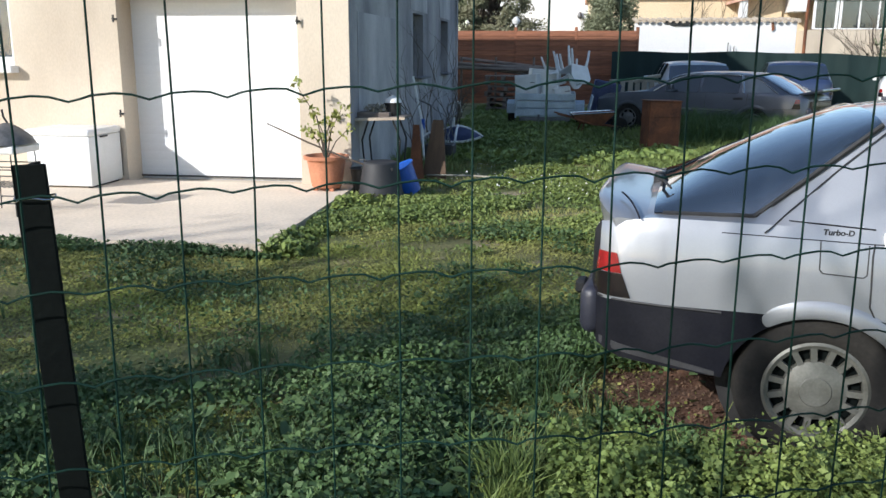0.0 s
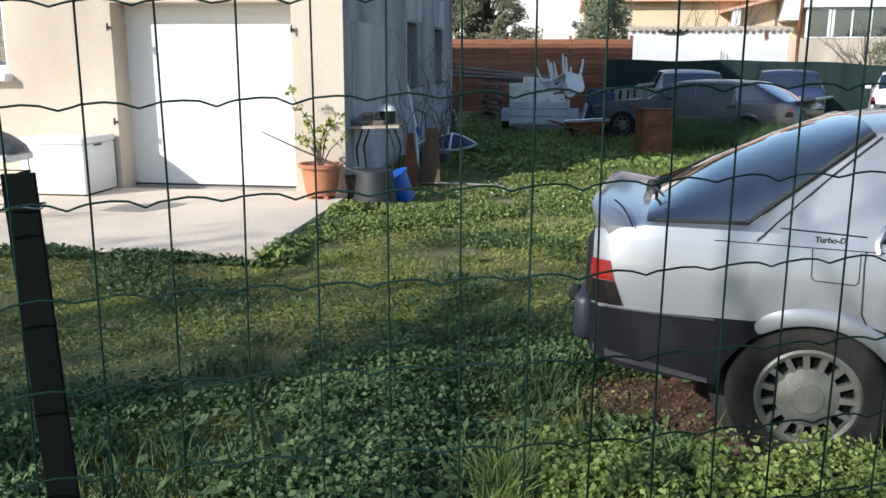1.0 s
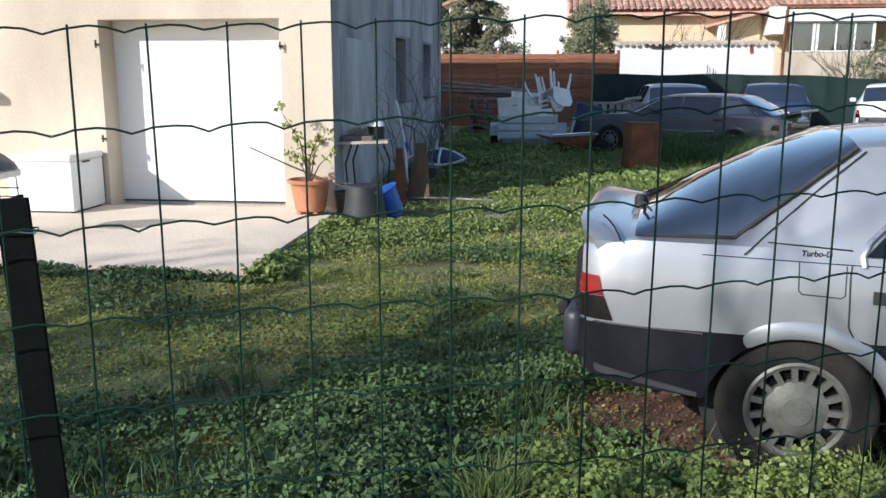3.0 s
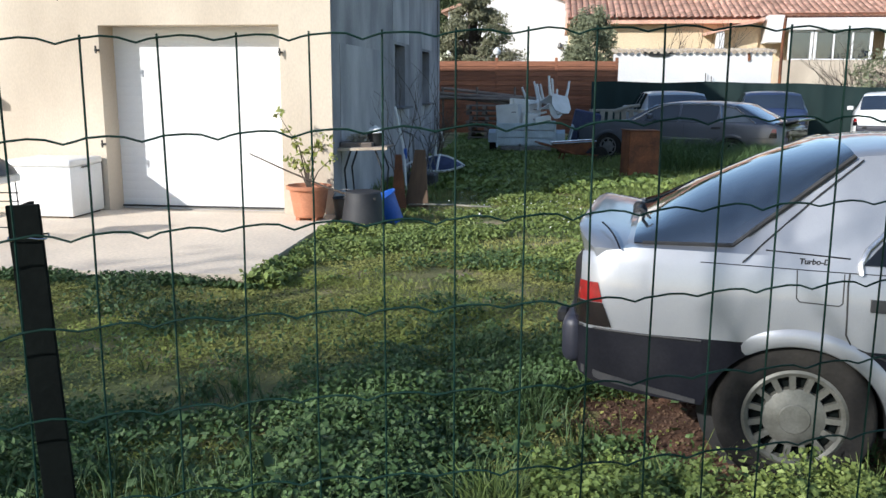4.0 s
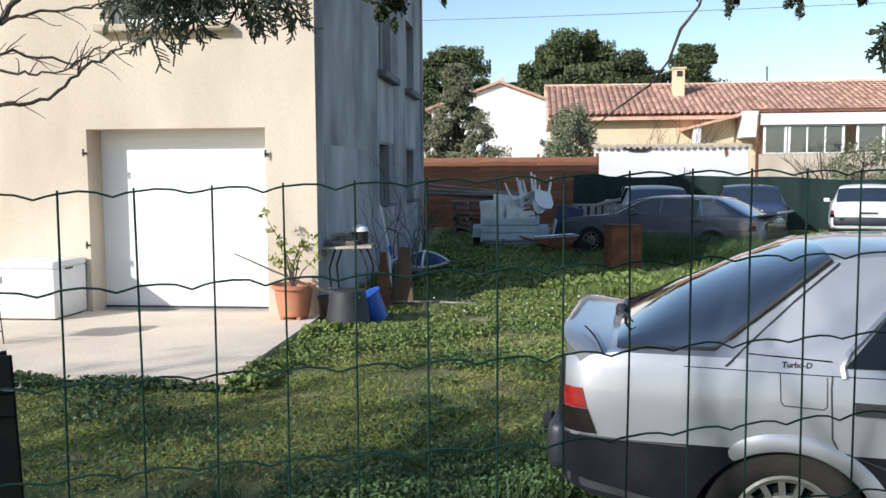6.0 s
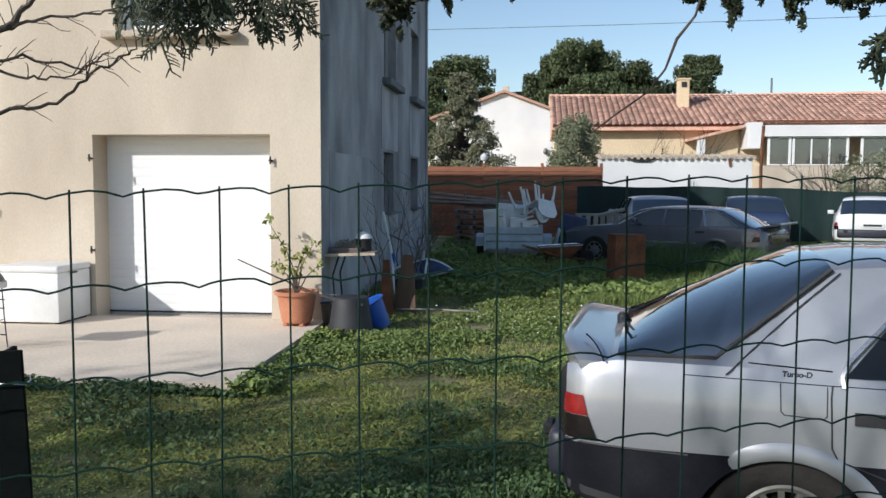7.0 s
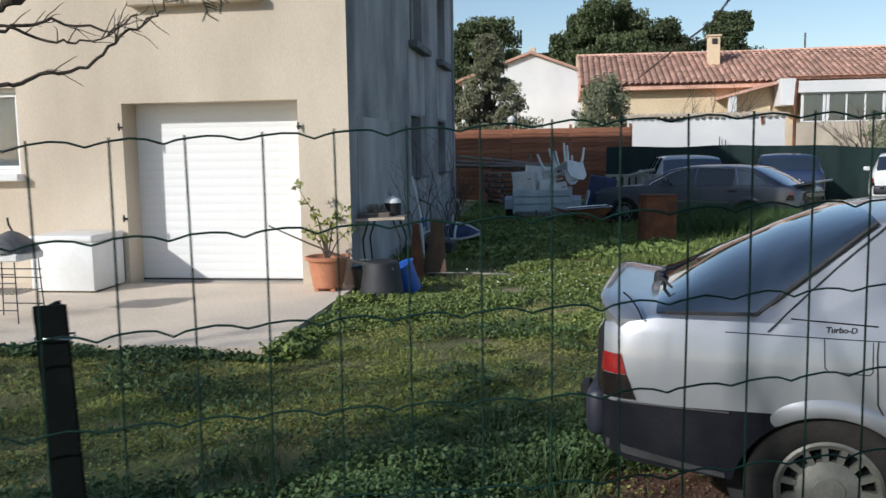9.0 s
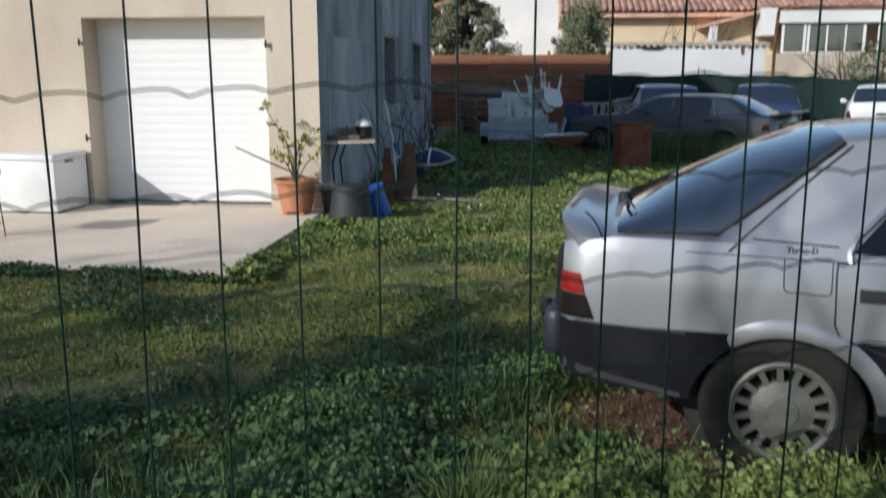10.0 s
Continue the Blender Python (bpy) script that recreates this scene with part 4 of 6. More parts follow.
shed = thing("shed", pose(0, 28.4, 0), "low white rendered shed with a corrugated tile edge", "shed")
part("wall", B((6.35, 0.75, 1.28), (4.75, 1.5, 2.6), 0.01), M["white_render"], shed, smooth=0)
bm = bmesh.new()
for k in range(25):
    x = 3.95 + 0.2 * k
    lathe(bm, [(0.062, 0), (0.055, 1.75)], 10, pose(x, -0.12, 2.60 + 0.012 * math.sin(k * 1.7), -86))
part("tile_edge", bm, M["stone_sill"], shed, "row of brown tiles along the shed roof")
bm = bmesh.new()
prism(bm, [(4.75, 2.60), (5.0, 2.47), (5.5, 2.46), (5.78, 2.60)], 0.05, pose(0, -0.07, 0))
part("torn_edge", bm, M["black"], shed, "dark torn strip under the tiles")
part("hook", prism(bmesh.new(), [(7.95, 2.6), (8.02, 2.6), (8.06, 2.35), (7.99, 2.3)], 0.04, pose(0, -0.06, 0)), M["rust"], shed)
part("drainpipe", tube(bmesh.new(), [(8.95, -0.12, 0), (8.95, -0.12, 2.75), (9.0, -0.1, 3.6)], 0.05, 8), M["rust"], shed)
for x, h in ((6.72, 1.95), (6.9, 1.85)):
    part("rod", tube(bmesh.new(), [(x, -0.1, 1.3), (x, -0.1, h)], 0.014, 6), M["black"], shed)


def tile_roof(name, x0, x1, y0, y1, z0, z1, parent, step=0.235):
    """Canal tiles: half-round columns stepped course by course up the slope."""
    n, rows_n, seg = int((x1 - x0) / step), 14, 5
    verts, faces = [], []
    for i in range(n):
        xc = x0 + step * (i + 0.5)
        for r in range(rows_n):
            t0, t1 = r / rows_n, (r + 1.08) / rows_n
            jit = rng.uniform(-0.012, 0.012)
            base = len(verts)
            for t, lift in ((t0, 0.055), (t1, 0.02)):
                for k in range(seg + 1):
                    a = math.pi * k / seg
                    verts.append((xc + jit + 0.5 * step * math.cos(a), y0 + (y1 - y0) * t, z0 + (z1 - z0) * t + lift + 0.075 * math.sin(a)))
            for k in range(seg):
                faces.append((base + k, base + k + 1, base + seg + 2 + k, base + seg + 1 + k))
    return tagged(raw(name, verts, faces, M["tile"], parent), kind="stuff")


bung = thing("bungalow", pose(0, 34, 0), "long ochre bungalow with a red clay tile roof", "house")
part("wall", B((9.6, 3.5, 1.95), (13.9, 7.0, 4.0), 0.01), M["ochre"], bung, smooth=0)
part("roof", prism(bmesh.new(), [(-0.45, 3.93), (3.6, 5.42), (7.6, 3.93), (7.6, 3.8), (-0.45, 3.8)], 14.6, pose(17.1, 0, 0, 0, 0, 90)), M["tile"], bung, smooth=0)
tile_roof("roof_tiles", 2.4, 17.2, -0.6, 3.6, 3.93, 5.48, bung)
part("ridge", tube(bmesh.new(), [(2.4, 3.6, 5.5), (9, 3.6, 5.47), (17.2, 3.6, 5.53)], 0.11, 10), M["tile"], bung)
ch = part("chimney", B((7.72, 1.9, 5.35), (0.44, 0.5, 1.2), 0.02), M["ochre"], bung)
part("chimney_cap", B((7.72, 1.9, 5.97), (0.54, 0.6, 0.07), 0.01), M["ochre"], ch)
part("flue", B((7.72, 1.64, 5.75), (0.2, 0.06, 0.2)), M["black"], ch)
part("porch_wall", B((8.85, -0.06, 3.2), (1.25, 0.12, 1.45)), M["ochre"], bung, smooth=0)
part("porch_roof", prism(bmesh.new(), [(7.5, 3.45), (9.5, 3.98), (9.5, 3.86), (7.5, 3.36)], 0.9, pose(0, -0.9, 0)), M["tile"], bung, smooth=0)
part("porch_pillar", B((8.0, -0.7, 1.75), (0.28, 0.28, 3.5), 0.01), M["white_render"], bung)
ver = part("veranda", B((13.4, -0.6, 3.72), (6.6, 1.2, 0.42), 0.01), M["white_render"], bung, smooth=0)
tile_roof("veranda_tiles", 10.1, 16.7, -1.28, 0.3, 3.93, 4.12, bung)
part("veranda_base", B((13.4, -0.6, 1.2), (6.6, 1.15, 2.5), 0.01), M["render_cream"], bung, smooth=0)
part("gable_end", B((9.85, -0.6, 3.55), (0.5, 1.22, 0.95), 0.01), M["white_render"], bung, smooth=0)
for x, w in ((10.75, 0.75), (12.2, 1.9), (14.1, 0.9), (15.3, 0.9)):
    wn_ = part("window", B((x, -0.95, 2.98), (w, 0.08, 1.0)), M["interior"], bung, smooth=0)
    part("pane", B((x, -1.0, 2.98), (w - 0.1, 0.012, 0.9)), M["car_glass"], wn_)
    for s in (-1, 1):
        part("frame", B((x + s * w / 2, -1.02, 2.98), (0.09, 0.09, 1.02), 0.01), M["white_paint"], wn_)
        part("rail", B((x, -1.02, 2.98 + s * 0.49), (w - 0.1, 0.085, 0.045), 0.01), M["white_paint"], wn_)
    for q in range(1, round(w / 0.7)):
        part("mullion", B((x - w / 2 + q * w / round(w / 0.7), -1.02, 2.98), (0.05, 0.08, 0.92), 0.008), M["white_paint"], wn_)
part("aerial", tube(bmesh.new(), [(11.6, 3.6, 5.4), (11.6, 3.6, 6.2)], 0.04, 6), M["gas"], bung)

white_house = thing("white_house", pose(0, 42, 0), "white rendered gabled house behind the yard", "house")
part("wall", prism(bmesh.new(), [(-3.0, 0), (2.65, 0), (2.65, 5.3), (0.3, 6.15), (-3.0, 4.95)], 8, pose(0, 0, 0)), M["white_render"], white_house, smooth=0)
part("roof", prism(bmesh.new(), [(2.85, 5.33), (0.3, 6.30), (-3.3, 5.0), (-3.3, 4.88), (0.3, 6.17), (2.85, 5.22)], 8.6, pose(0, -0.25, 0)), M["tile"], white_house, smooth=0)
part("chimney", B((0.35, 0.6, 6.4), (0.3, 0.4, 0.25), 0.01), M["render_cream"], white_house)
part("stack", B((2.65, 0.4, 5.7), (0.42, 0.5, 0.6), 0.02), M["ochre"], white_house)
part("lamp", lathe(bmesh.new(), [(0.05, 0), (0.12, 0.1), (0.05, 0.3)], 10, pose(2.3, -0.1, 3.2)), M["gas"], white_house)

tree("umbrella_pine", (4.6, 60, 0), 11.0, 3.1, 58, 0.12, 1300, M["leaf_pine"], "tall dark green umbrella pine behind the roofs", low=0.5, squash=0.7, group="pines", puff=(0.2, 0.38))
tree("umbrella_pine", (8.0, 61, 0), 9.6, 2.8, 40, 0.12, 1100, M["leaf_pine"], "tall dark green umbrella pine behind the roofs", low=0.5, squash=0.7, group="pines", puff=(0.2, 0.38))
tree("umbrella_pine", (1.6, 60, 0), 9.0, 1.5, 22, 0.12, 900, M["leaf_pine"], "slimmer dark green pine behind the roofs", low=0.5, squash=0.8, group="pines", puff=(0.25, 0.45))
tree("umbrella_pine", (13.0, 62, 0), 10.6, 2.0, 30, 0.12, 1000, M["leaf_pine"], "tall dark green umbrella pine behind the roofs", low=0.45, squash=0.8, group="pines", puff=(0.2, 0.42))
tree("umbrella_pine", (-3.8, 58, 0), 9.9, 2.7, 40, 0.12, 1100, M["leaf_pine"], "tall dark green umbrella pine behind the roofs", low=0.5, squash=0.7, group="pines", puff=(0.2, 0.38))
M["leaf_cedar"] = mat("leaf_cedar", (0.27, 0.26, 0.16), (0.17, 0.18, 0.10), 0.85, scale=1.0, fine=8, bump=0, random_tint=0.5)
tree("cedar", (-0.75, 30, 0), 5.5, 2.35, 150, 0.05, 330, M["leaf_cedar"], "grey-green conifer with drooping branches", low=0.12, squash=0.55, tip=0.85, puff=(0.10, 0.24))
tree("olive_tree", (3.2, 31, 0), 3.95, 0.95, 44, 0.05, 420, M["leaf_olive"], "grey-green bushy olive tree beside the shed", low=0.35, squash=1.2, puff=(0.2, 0.42))


def bare_shrub(name, base, height, n, spread, label, r=0.012, seed=1, material=None):
    rr = random.Random(seed)
    bm = bmesh.new()

    def grow(p, d, length, rad, depth):
        pts, rads = [p], [rad]
        for k in range(4):
            d = (d + Vector((rr.uniform(-1, 1), rr.uniform(-1, 1), rr.uniform(-0.5, 0.9))) * 0.22).normalized()
            p = p + d * length / 4
            pts.append(p), rads.append(rad * (1 - 0.17 * (k + 1)))
        tube(bm, pts, rads, 5)
        if depth:
            for q in pts[2:]:
                e = (d + Vector((rr.uniform(-1, 1), rr.uniform(-1, 1), rr.uniform(-0.3, 0.8))) * 0.8).normalized()
                grow(q, e, length * 0.6, rad * 0.55, depth - 1)

    for k in range(n):
        a = rr.uniform(0, 2 * math.pi)
        grow(Vector((rr.uniform(-0.1, 0.1), rr.uniform(-0.1, 0.1), 0)), Vector((math.cos(a) * spread, math.sin(a) * spread, 1)).normalized(), height * rr.uniform(0.45, 0.6), r, 2)
    return tagged(part(name, bm, material or M["bark"], m=pose(*base)), label, "shrub")


bare_shrub("bare_shrub", (6.4, 31, 0.5), 3.9, 6, 0.5, "leafless grey shrub behind the shed", 0.03, 4)
bare_shrub("bare_shrub", (12.3, 31.5, 0.3), 3.2, 9, 0.7, "leafless straggling shrub before the veranda", 0.03, 8)
tree("hedge_shrub", (13.2, 31.0, 0), 2.7, 1.4, 16, 0.07, 120, M["leaf_olive"], "thin straggling evergreen shrub by the veranda", low=0.3)

cable = tube(bmesh.new(), [(-30 + 6 * k, 45, 9.75 + 0.012 * (k - 3) ** 2) for k in range(14)], 0.014, 5)
line = thing("overhead_cable", Matrix(), "thin grey overhead cable strung between far poles", "cable")
part("cable", cable, M["gas"], line)
for x, z in ((-30, 9.86), (48, 10.95)):
    part("pole", tube(bmesh.new(), [(x, 45, -0.2), (x, 45, z)], [0.14, 0.10], 10), M["greywood"], line)

# ---- unseen trees added behind the camera to shade the near yard ----
for k, (x, y, h, r) in enumerate(((-8.5, -5.0, 8.3, 1.45), (-10.8, -5.2, 8.7, 1.6), (-13.1, -4.9, 8.5, 1.6), (-15.4, -5.1, 8.6, 1.6), (-17.8, -5.0, 8.5, 1.6))):
    tree("umbrella_pine", (x, y, 0), h, r, 30, 0.075, 11, M["leaf_dark"], "unseen flat-crowned umbrella pine added to shade the yard", low=0.76, squash=0.6, group="pines by the lane")
# added out of view so that branch shadows fall on the silver car
bare_shrub("bare_tree", (-2.0, -1.7, 0), 6.8, 6, 0.3, "unseen leafless tree added to cast branch shadows", 0.075, 19)
bare_shrub("bare_tree", (-3.3, -2.6, 0), 7.2, 5, 0.4, "unseen leafless tree added to cast branch shadows", 0.04, 12)


# ---- things on the concrete ----
fz = thing("chest_freezer", pose(-3.95, 9.88, SLAB_Z), "old white chest freezer standing on the concrete", "freezer")
part("body", B((0, 0, 0.31), (0.80, 0.72, 0.58), 0.02, seg=2), M["freezer"], fz)
part("lid", B((0, 0, 0.64), (0.82, 0.74, 0.085), 0.03, seg=3), M["freezer"], fz)
part("handle", B((0.415, -0.05, 0.585), (0.02, 0.16, 0.02), 0.006), M["black"], fz)
part("back_plate", B((0.36, 0.368, 0.36), (0.06, 0.03, 0.6)), M["gas"], fz)
for s in (-1, 1):
    part("foot", B((s * 0.34, 0, 0.012), (0.06, 0.6, 0.024)), M["black"], fz)

bq = thing("barbecue", pose(-3.47, 7.95, SLAB_Z) @ Matrix.Scale(0.86, 4), "wire-legged barbecue stand with a dark tin hood", "barbecue")
bm = bmesh.new()
lathe(bm, [(0.30, 0.80), (0.27, 0.86), (0.20, 0.93), (0.10, 1.0), (0.03, 1.03), (0.02, 1.03)], 28)
part("hood", bm, M["gas"], bq, "dull grey dented tin hood")
part("hood_handle", tube(bmesh.new(), [(0.02, 0, 1.03), (-0.02, 0, 1.10), (-0.03, 0, 1.18)], 0.012, 6), M["black"], bq)
part("tray", B((-0.05, 0, 0.745), (0.56, 0.5, 0.09), 0.015), M["white_plastic"], bq, "white tray under the hood")
for x in (-0.3, 0.17):
    for y in (-0.22, 0.22):
        part("leg", tube(bmesh.new(), [(x, y, 0.72), (x * 1.05, y * 1.05, 0.4), (x * 1.15, y * 1.15, 0.0)], 0.007, 6), M["black"], bq)
for k in range(9):
    part("shelf_wire", tube(bmesh.new(), [(-0.32 + 0.062 * k, -0.24, 0.33), (-0.32 + 0.062 * k, 0.24, 0.33)], 0.006, 5), M["gas"], bq)
for z in (0.56, 0.46, 0.15):
    for y in (-0.235, 0.235):
        part("rail", tube(bmesh.new(), [(-0.33, y, z), (0.19, y, z)], 0.008, 5), M["black"], bq)

pot = thing("flower_pot", pose(-0.83, 9.9, SLAB_Z), "terracotta plastic pot with a straggling citrus shrub", "plant pot")
part("pot", lathe(bmesh.new(), [(0.16, 0.035), (0.175, 0.05), (0.225, 0.35), (0.228, 0.36), (0.262, 0.362), (0.265, 0.40), (0.24, 0.405), (0.225, 0.37), (0.21, 0.34), (0.02, 0.34)], 36), M["terracotta"], pot)
part("earth", lathe(bmesh.new(), [(0.215, 0.345), (0.1, 0.365), (0.01, 0.37)], 20), M["soil"], pot)
for k in range(4):
    a = 0.7 + math.pi / 2 * k
    part("foot", B((0.14 * math.cos(a), 0.14 * math.sin(a), 0.022), (0.06, 0.06, 0.044), 0.01), M["terracotta"], pot)
rr = random.Random(3)
bm = bmesh.new()
tips = []
for k, (dx, dz) in enumerate(((-0.12, 0.55), (0.05, 0.42), (-0.22, 0.35), (0.2, 0.6), (-0.36, 0.86), (0.1, 0.5), (-0.05, 0.3), (0.27, 0.35))):
    e = Vector((dx, rr.uniform(-0.1, 0.1), 0.37 + dz))
    mid = Vector((dx * 0.35 + rr.uniform(-0.03, 0.03), 0, 0.37 + dz * 0.55))
    tube(bm, [(0, 0, 0.34), tuple(mid), tuple(e)], [0.012, 0.007, 0.003], 5)
    tips += [e, (e + mid) / 2, e + Vector((rr.uniform(-0.06, 0.06), 0.03, rr.uniform(-0.1, 0.02)))]
part("stem", bm, M["bark"], pot)
pts = np.concatenate([in_ball(7, t, (0.075, 0.05, 0.06), 0.1) for t in tips])
v, f = leaf_cloud(pts, 0.036, shape=1.1)
tagged(raw("leaves", v, f, M["leaf_pot"], pot), kind="stuff")
tagged(part("stick", tube(bmesh.new(), [(-1.48, 9.76, 0.80), (-1.0, 9.72, 0.60), (-0.55, 9.70, 0.43), (-0.12, 9.78, 0.27)], [0.008, 0.012, 0.013, 0.014], 6), M["bark"]), "long dry stick leaning across the pot", "stick")

bk = thing("bucket", pose(-0.16, 9.78, -0.02), "upturned dark grey plastic tub in the grass", "bucket")
part("tub", lathe(bmesh.new(), [(0.27, 0.0), (0.272, 0.03), (0.255, 0.035), (0.20, 0.395), (0.185, 0.41), (0.16, 0.405), (0.01, 0.403)], 36), M["bucket"], bk)
for a in (200, 320):
    part("grip_hole", B((0.205 * math.cos(radians(a)), 0.205 * math.sin(radians(a)), 0.34), (0.03, 0.03, 0.03)), M["black"], bk)
bb = thing("blue_tub", pose(0.12, 10.1, -0.02) @ pose(0, 0, 0, 0, -28, 20), "blue plastic basin leaning behind the tub", "basin")
part("basin", lathe(bmesh.new(), [(0.14, 0.0), (0.19, 0.32), (0.21, 0.33), (0.21, 0.345), (0.18, 0.335), (0.13, 0.02), (0.01, 0.02)], 28), M["blueplastic"], bb)
dk = thing("bucket", pose(-0.45, 10.12, -0.02), "small black plastic bucket beside the wall", "bucket")
part("tub", lathe(bmesh.new(), [(0.11, 0.0), (0.15, 0.28), (0.16, 0.285), (0.14, 0.27), (0.01, 0.26)], 24), M["black"], dk)
part("handle", tube(bmesh.new(), [(0.15 * math.cos(a), 0.02, 0.28 + 0.1 * math.sin(a)) for a in (math.pi * k / 10 for k in range(11))], 0.006, 5), M["gas"], dk)

tb = thing("garden_table", pose(-0.33, 10.75, 0), "small weathered table with thin bent metal legs", "table")
part("tabletop", B((0, 0, 0.815), (0.66, 0.56, 0.03), 0.006, m=pose(0, 0, 0, 0, -2, 0)), M["greywood"], tb)
part("edge_strip", B((0.02, -0.285, 0.812), (0.66, 0.012, 0.035), 0.003, m=pose(0, 0, 0, 0, -2, 0)), M["stone_sill"], tb)
for x in (-0.24, 0.26):
    for y in (-0.2, 0.2):
        part("leg", tube(bmesh.new(), [(x * 0.6, y, 0.80), (x * 0.95, y, 0.55), (x * 0.85, y, 0.25), (x * 1.15, y * 1.1, -0.05)], 0.013, 6), M["black"], tb)
cr = thing("seed_tray", pose(-0.42, 10.72, 0.815), "shallow wooden tray of dry plants on the table", "tray")
part("tray", B((0, 0, 0.04), (0.40, 0.3, 0.06), 0.006), M["greywood"], cr)
v, f = leaf_cloud(in_ball(160, (0, 0, 0.11), (0.17, 0.12, 0.06), 0.1), 0.03)
tagged(raw("dry_leaves", v, f, M["hose"], cr), kind="stuff")
lt = thing("lantern", pose(-0.22, 10.8, 0.83), "black lantern with a white cap on the table", "lantern")
part("body", lathe(bmesh.new(), [(0.09, 0), (0.10, 0.02), (0.10, 0.14), (0.11, 0.16), (0.02, 0.165)], 20), M["black"], lt)
part("cap", lathe(bmesh.new(), [(0.11, 0.165), (0.09, 0.21), (0.03, 0.24), (0.005, 0.26)], 20), M["white_plastic"], lt)
for k, (x, y, w, h, lean, yaw, mt, lab) in enumerate(((0.03, 11.05, 0.2, 0.74, 12, 10, "rust", "red-brown board leaning under the table"), (0.22, 11.25, 0.34, 0.80, 16, -8, "plank", "pale brown plank leaning against the table"))):
    M.setdefault("plank", mat("plank", (0.14, 0.085, 0.048), (0.09, 0.055, 0.032), 0.8, scale=3, fine=30, stretch=(5, 5, 1)))
    tagged(part("leaning_board", prism(bmesh.new(), [(-w / 2, 0), (w / 2, 0), (w * 0.18, h), (-w * 0.22, h)], 0.025), M[mt], m=pose(x, y, -0.03, -lean, 0, yaw)), lab, "board")

# clutter along the shaded wall
bare_shrub("wall_shrub", (-0.25, 12.2, 0), 1.9, 2, 0.2, "leafless vine shrub growing up the shaded wall", 0.011, 21)
bare_shrub("wall_shrub", (-0.2, 13.8, 0), 2.0, 3, 0.2, "leafless vine shrub growing up the shaded wall", 0.011, 22)
bare_shrub("wall_shrub", (-0.25, 16.4, 0), 1.6, 6, 0.3, "leafless vine shrub growing up the shaded wall", 0.012, 23)
rk = thing("scrap_frame", pose(-0.25, 13.0, 0), "bent white and grey tubular scrap against the wall", "scrap")
for k, pts in enumerate((((0.05, 0, 0), (0.0, 0.1, 0.6), (-0.15, 0.2, 1.25)), ((0.3, 0.2, 0.0), (0.24, 0.2, 0.35), (0.1, 0.2, 0.42), (0.0, 0.2, 0.36)), ((0.1, 0.6, 0), (0.05, 0.65, 0.8), (-0.2, 0.7, 0.9)))):
    part("tube", tube(bmesh.new(), pts, 0.018, 8), M["white_plastic"] if k != 2 else M["gas"], rk)
part("crate", B((0.25, 0.3, 0.12), (0.45, 0.4, 0.24), 0.02), M["black"], rk)
part("blue_part", B((0.02, 0.1, 0.55), (0.05, 0.05, 0.16), 0.01), M["blueplastic"], rk)
jn = thing("scrap_frame", pose(-0.3, 15.2, 0), "low heap of grey metal rods along the wall", "scrap")
for k in range(7):
    part("rod", tube(bmesh.new(), [(rr.uniform(-0.1, 0.3), rr.uniform(-0.6, 0.3), 0.02), (rr.uniform(-0.2, 0.2), rr.uniform(0.3, 1.4), rr.uniform(0.1, 0.75))], 0.012, 6), M["gas"], jn)
fx = thing("garden_tap", pose(-0.45, 18.2, 0), "white hose tap post by the wall corner", "tap")
part("pipe", tube(bmesh.new(), [(0, 0, -0.02), (0.02, 0, 0.6), (0.12, 0, 0.62), (0.16, 0, 0.4)], 0.03, 8), M["white_plastic"], fx)
part("coil", tube(bmesh.new(), [(0.02 + 0.14 * math.cos(k * 0.6), -0.05 - 0.01 * k / 6, 0.45 + 0.14 * math.sin(k * 0.6)) for k in range(30)], 0.015, 6), M["hose"], fx)
tagged(part("hose", tube(bmesh.new(), [(0.1, 11.3, 0.03), (0.35, 11.2, 0.05), (0.7, 11.35, 0.03), (0.95, 11.2, 0.04), (1.2, 11.3, 0.02)], 0.012, 6), M["hose"]), "pale hose lying in the grass", "hose")

# cloth frame lying on the grass
bt = thing("folded_canopy", pose(-0.05, 15.7, 0.0), "dark blue cloth canopy with white edging on the grass", "canopy")
bm = bmesh.new()
nu, nv = 18, 6
gg = []
for i in range(nu + 1):
    u = -1 + 2 * i / nu
    row = []
    for j in range(nv + 1):
        w = j / nv
        top = 0.30 * (1 - abs(u) ** 2.2)
        row.append(bm.verts.new((0.46 * u, -0.25 + 0.38 * w - 0.08 * math.sin(math.pi * w), 0.05 + 0.10 * abs(u) ** 2 + (top - 0.04) * w * (1 - 0.2 * abs(u)))))
    gg.append(row)
for i in range(nu):
    for j in range(nv):
        bm.faces.new((gg[i][j], gg[i + 1][j], gg[i + 1][j + 1], gg[i][j + 1]))
rim_t = [tuple(r[-1].co) for r in gg]
rim_b = [tuple(r[0].co) for r in gg]
rib = [tuple(c.co + Vector((0, -0.012, 0.01))) for c in gg[nu // 2]]
ex = bmesh.ops.extrude_face_region(bm, geom=bm.faces[:])
bmesh.ops.translate(bm, verts=[e for e in ex["geom"] if isinstance(e, bmesh.types.BMVert)], vec=(0, 0.01, -0.01))
bmesh.ops.recalc_face_normals(bm, faces=bm.faces[:])
part("cloth", bm, M["bluecloth"], bt)
for pts in (rim_t, rim_b, rib):
    part("edging", tube(bmesh.new(), pts, 0.024, 6), M["white_plastic"], bt, "white edging")

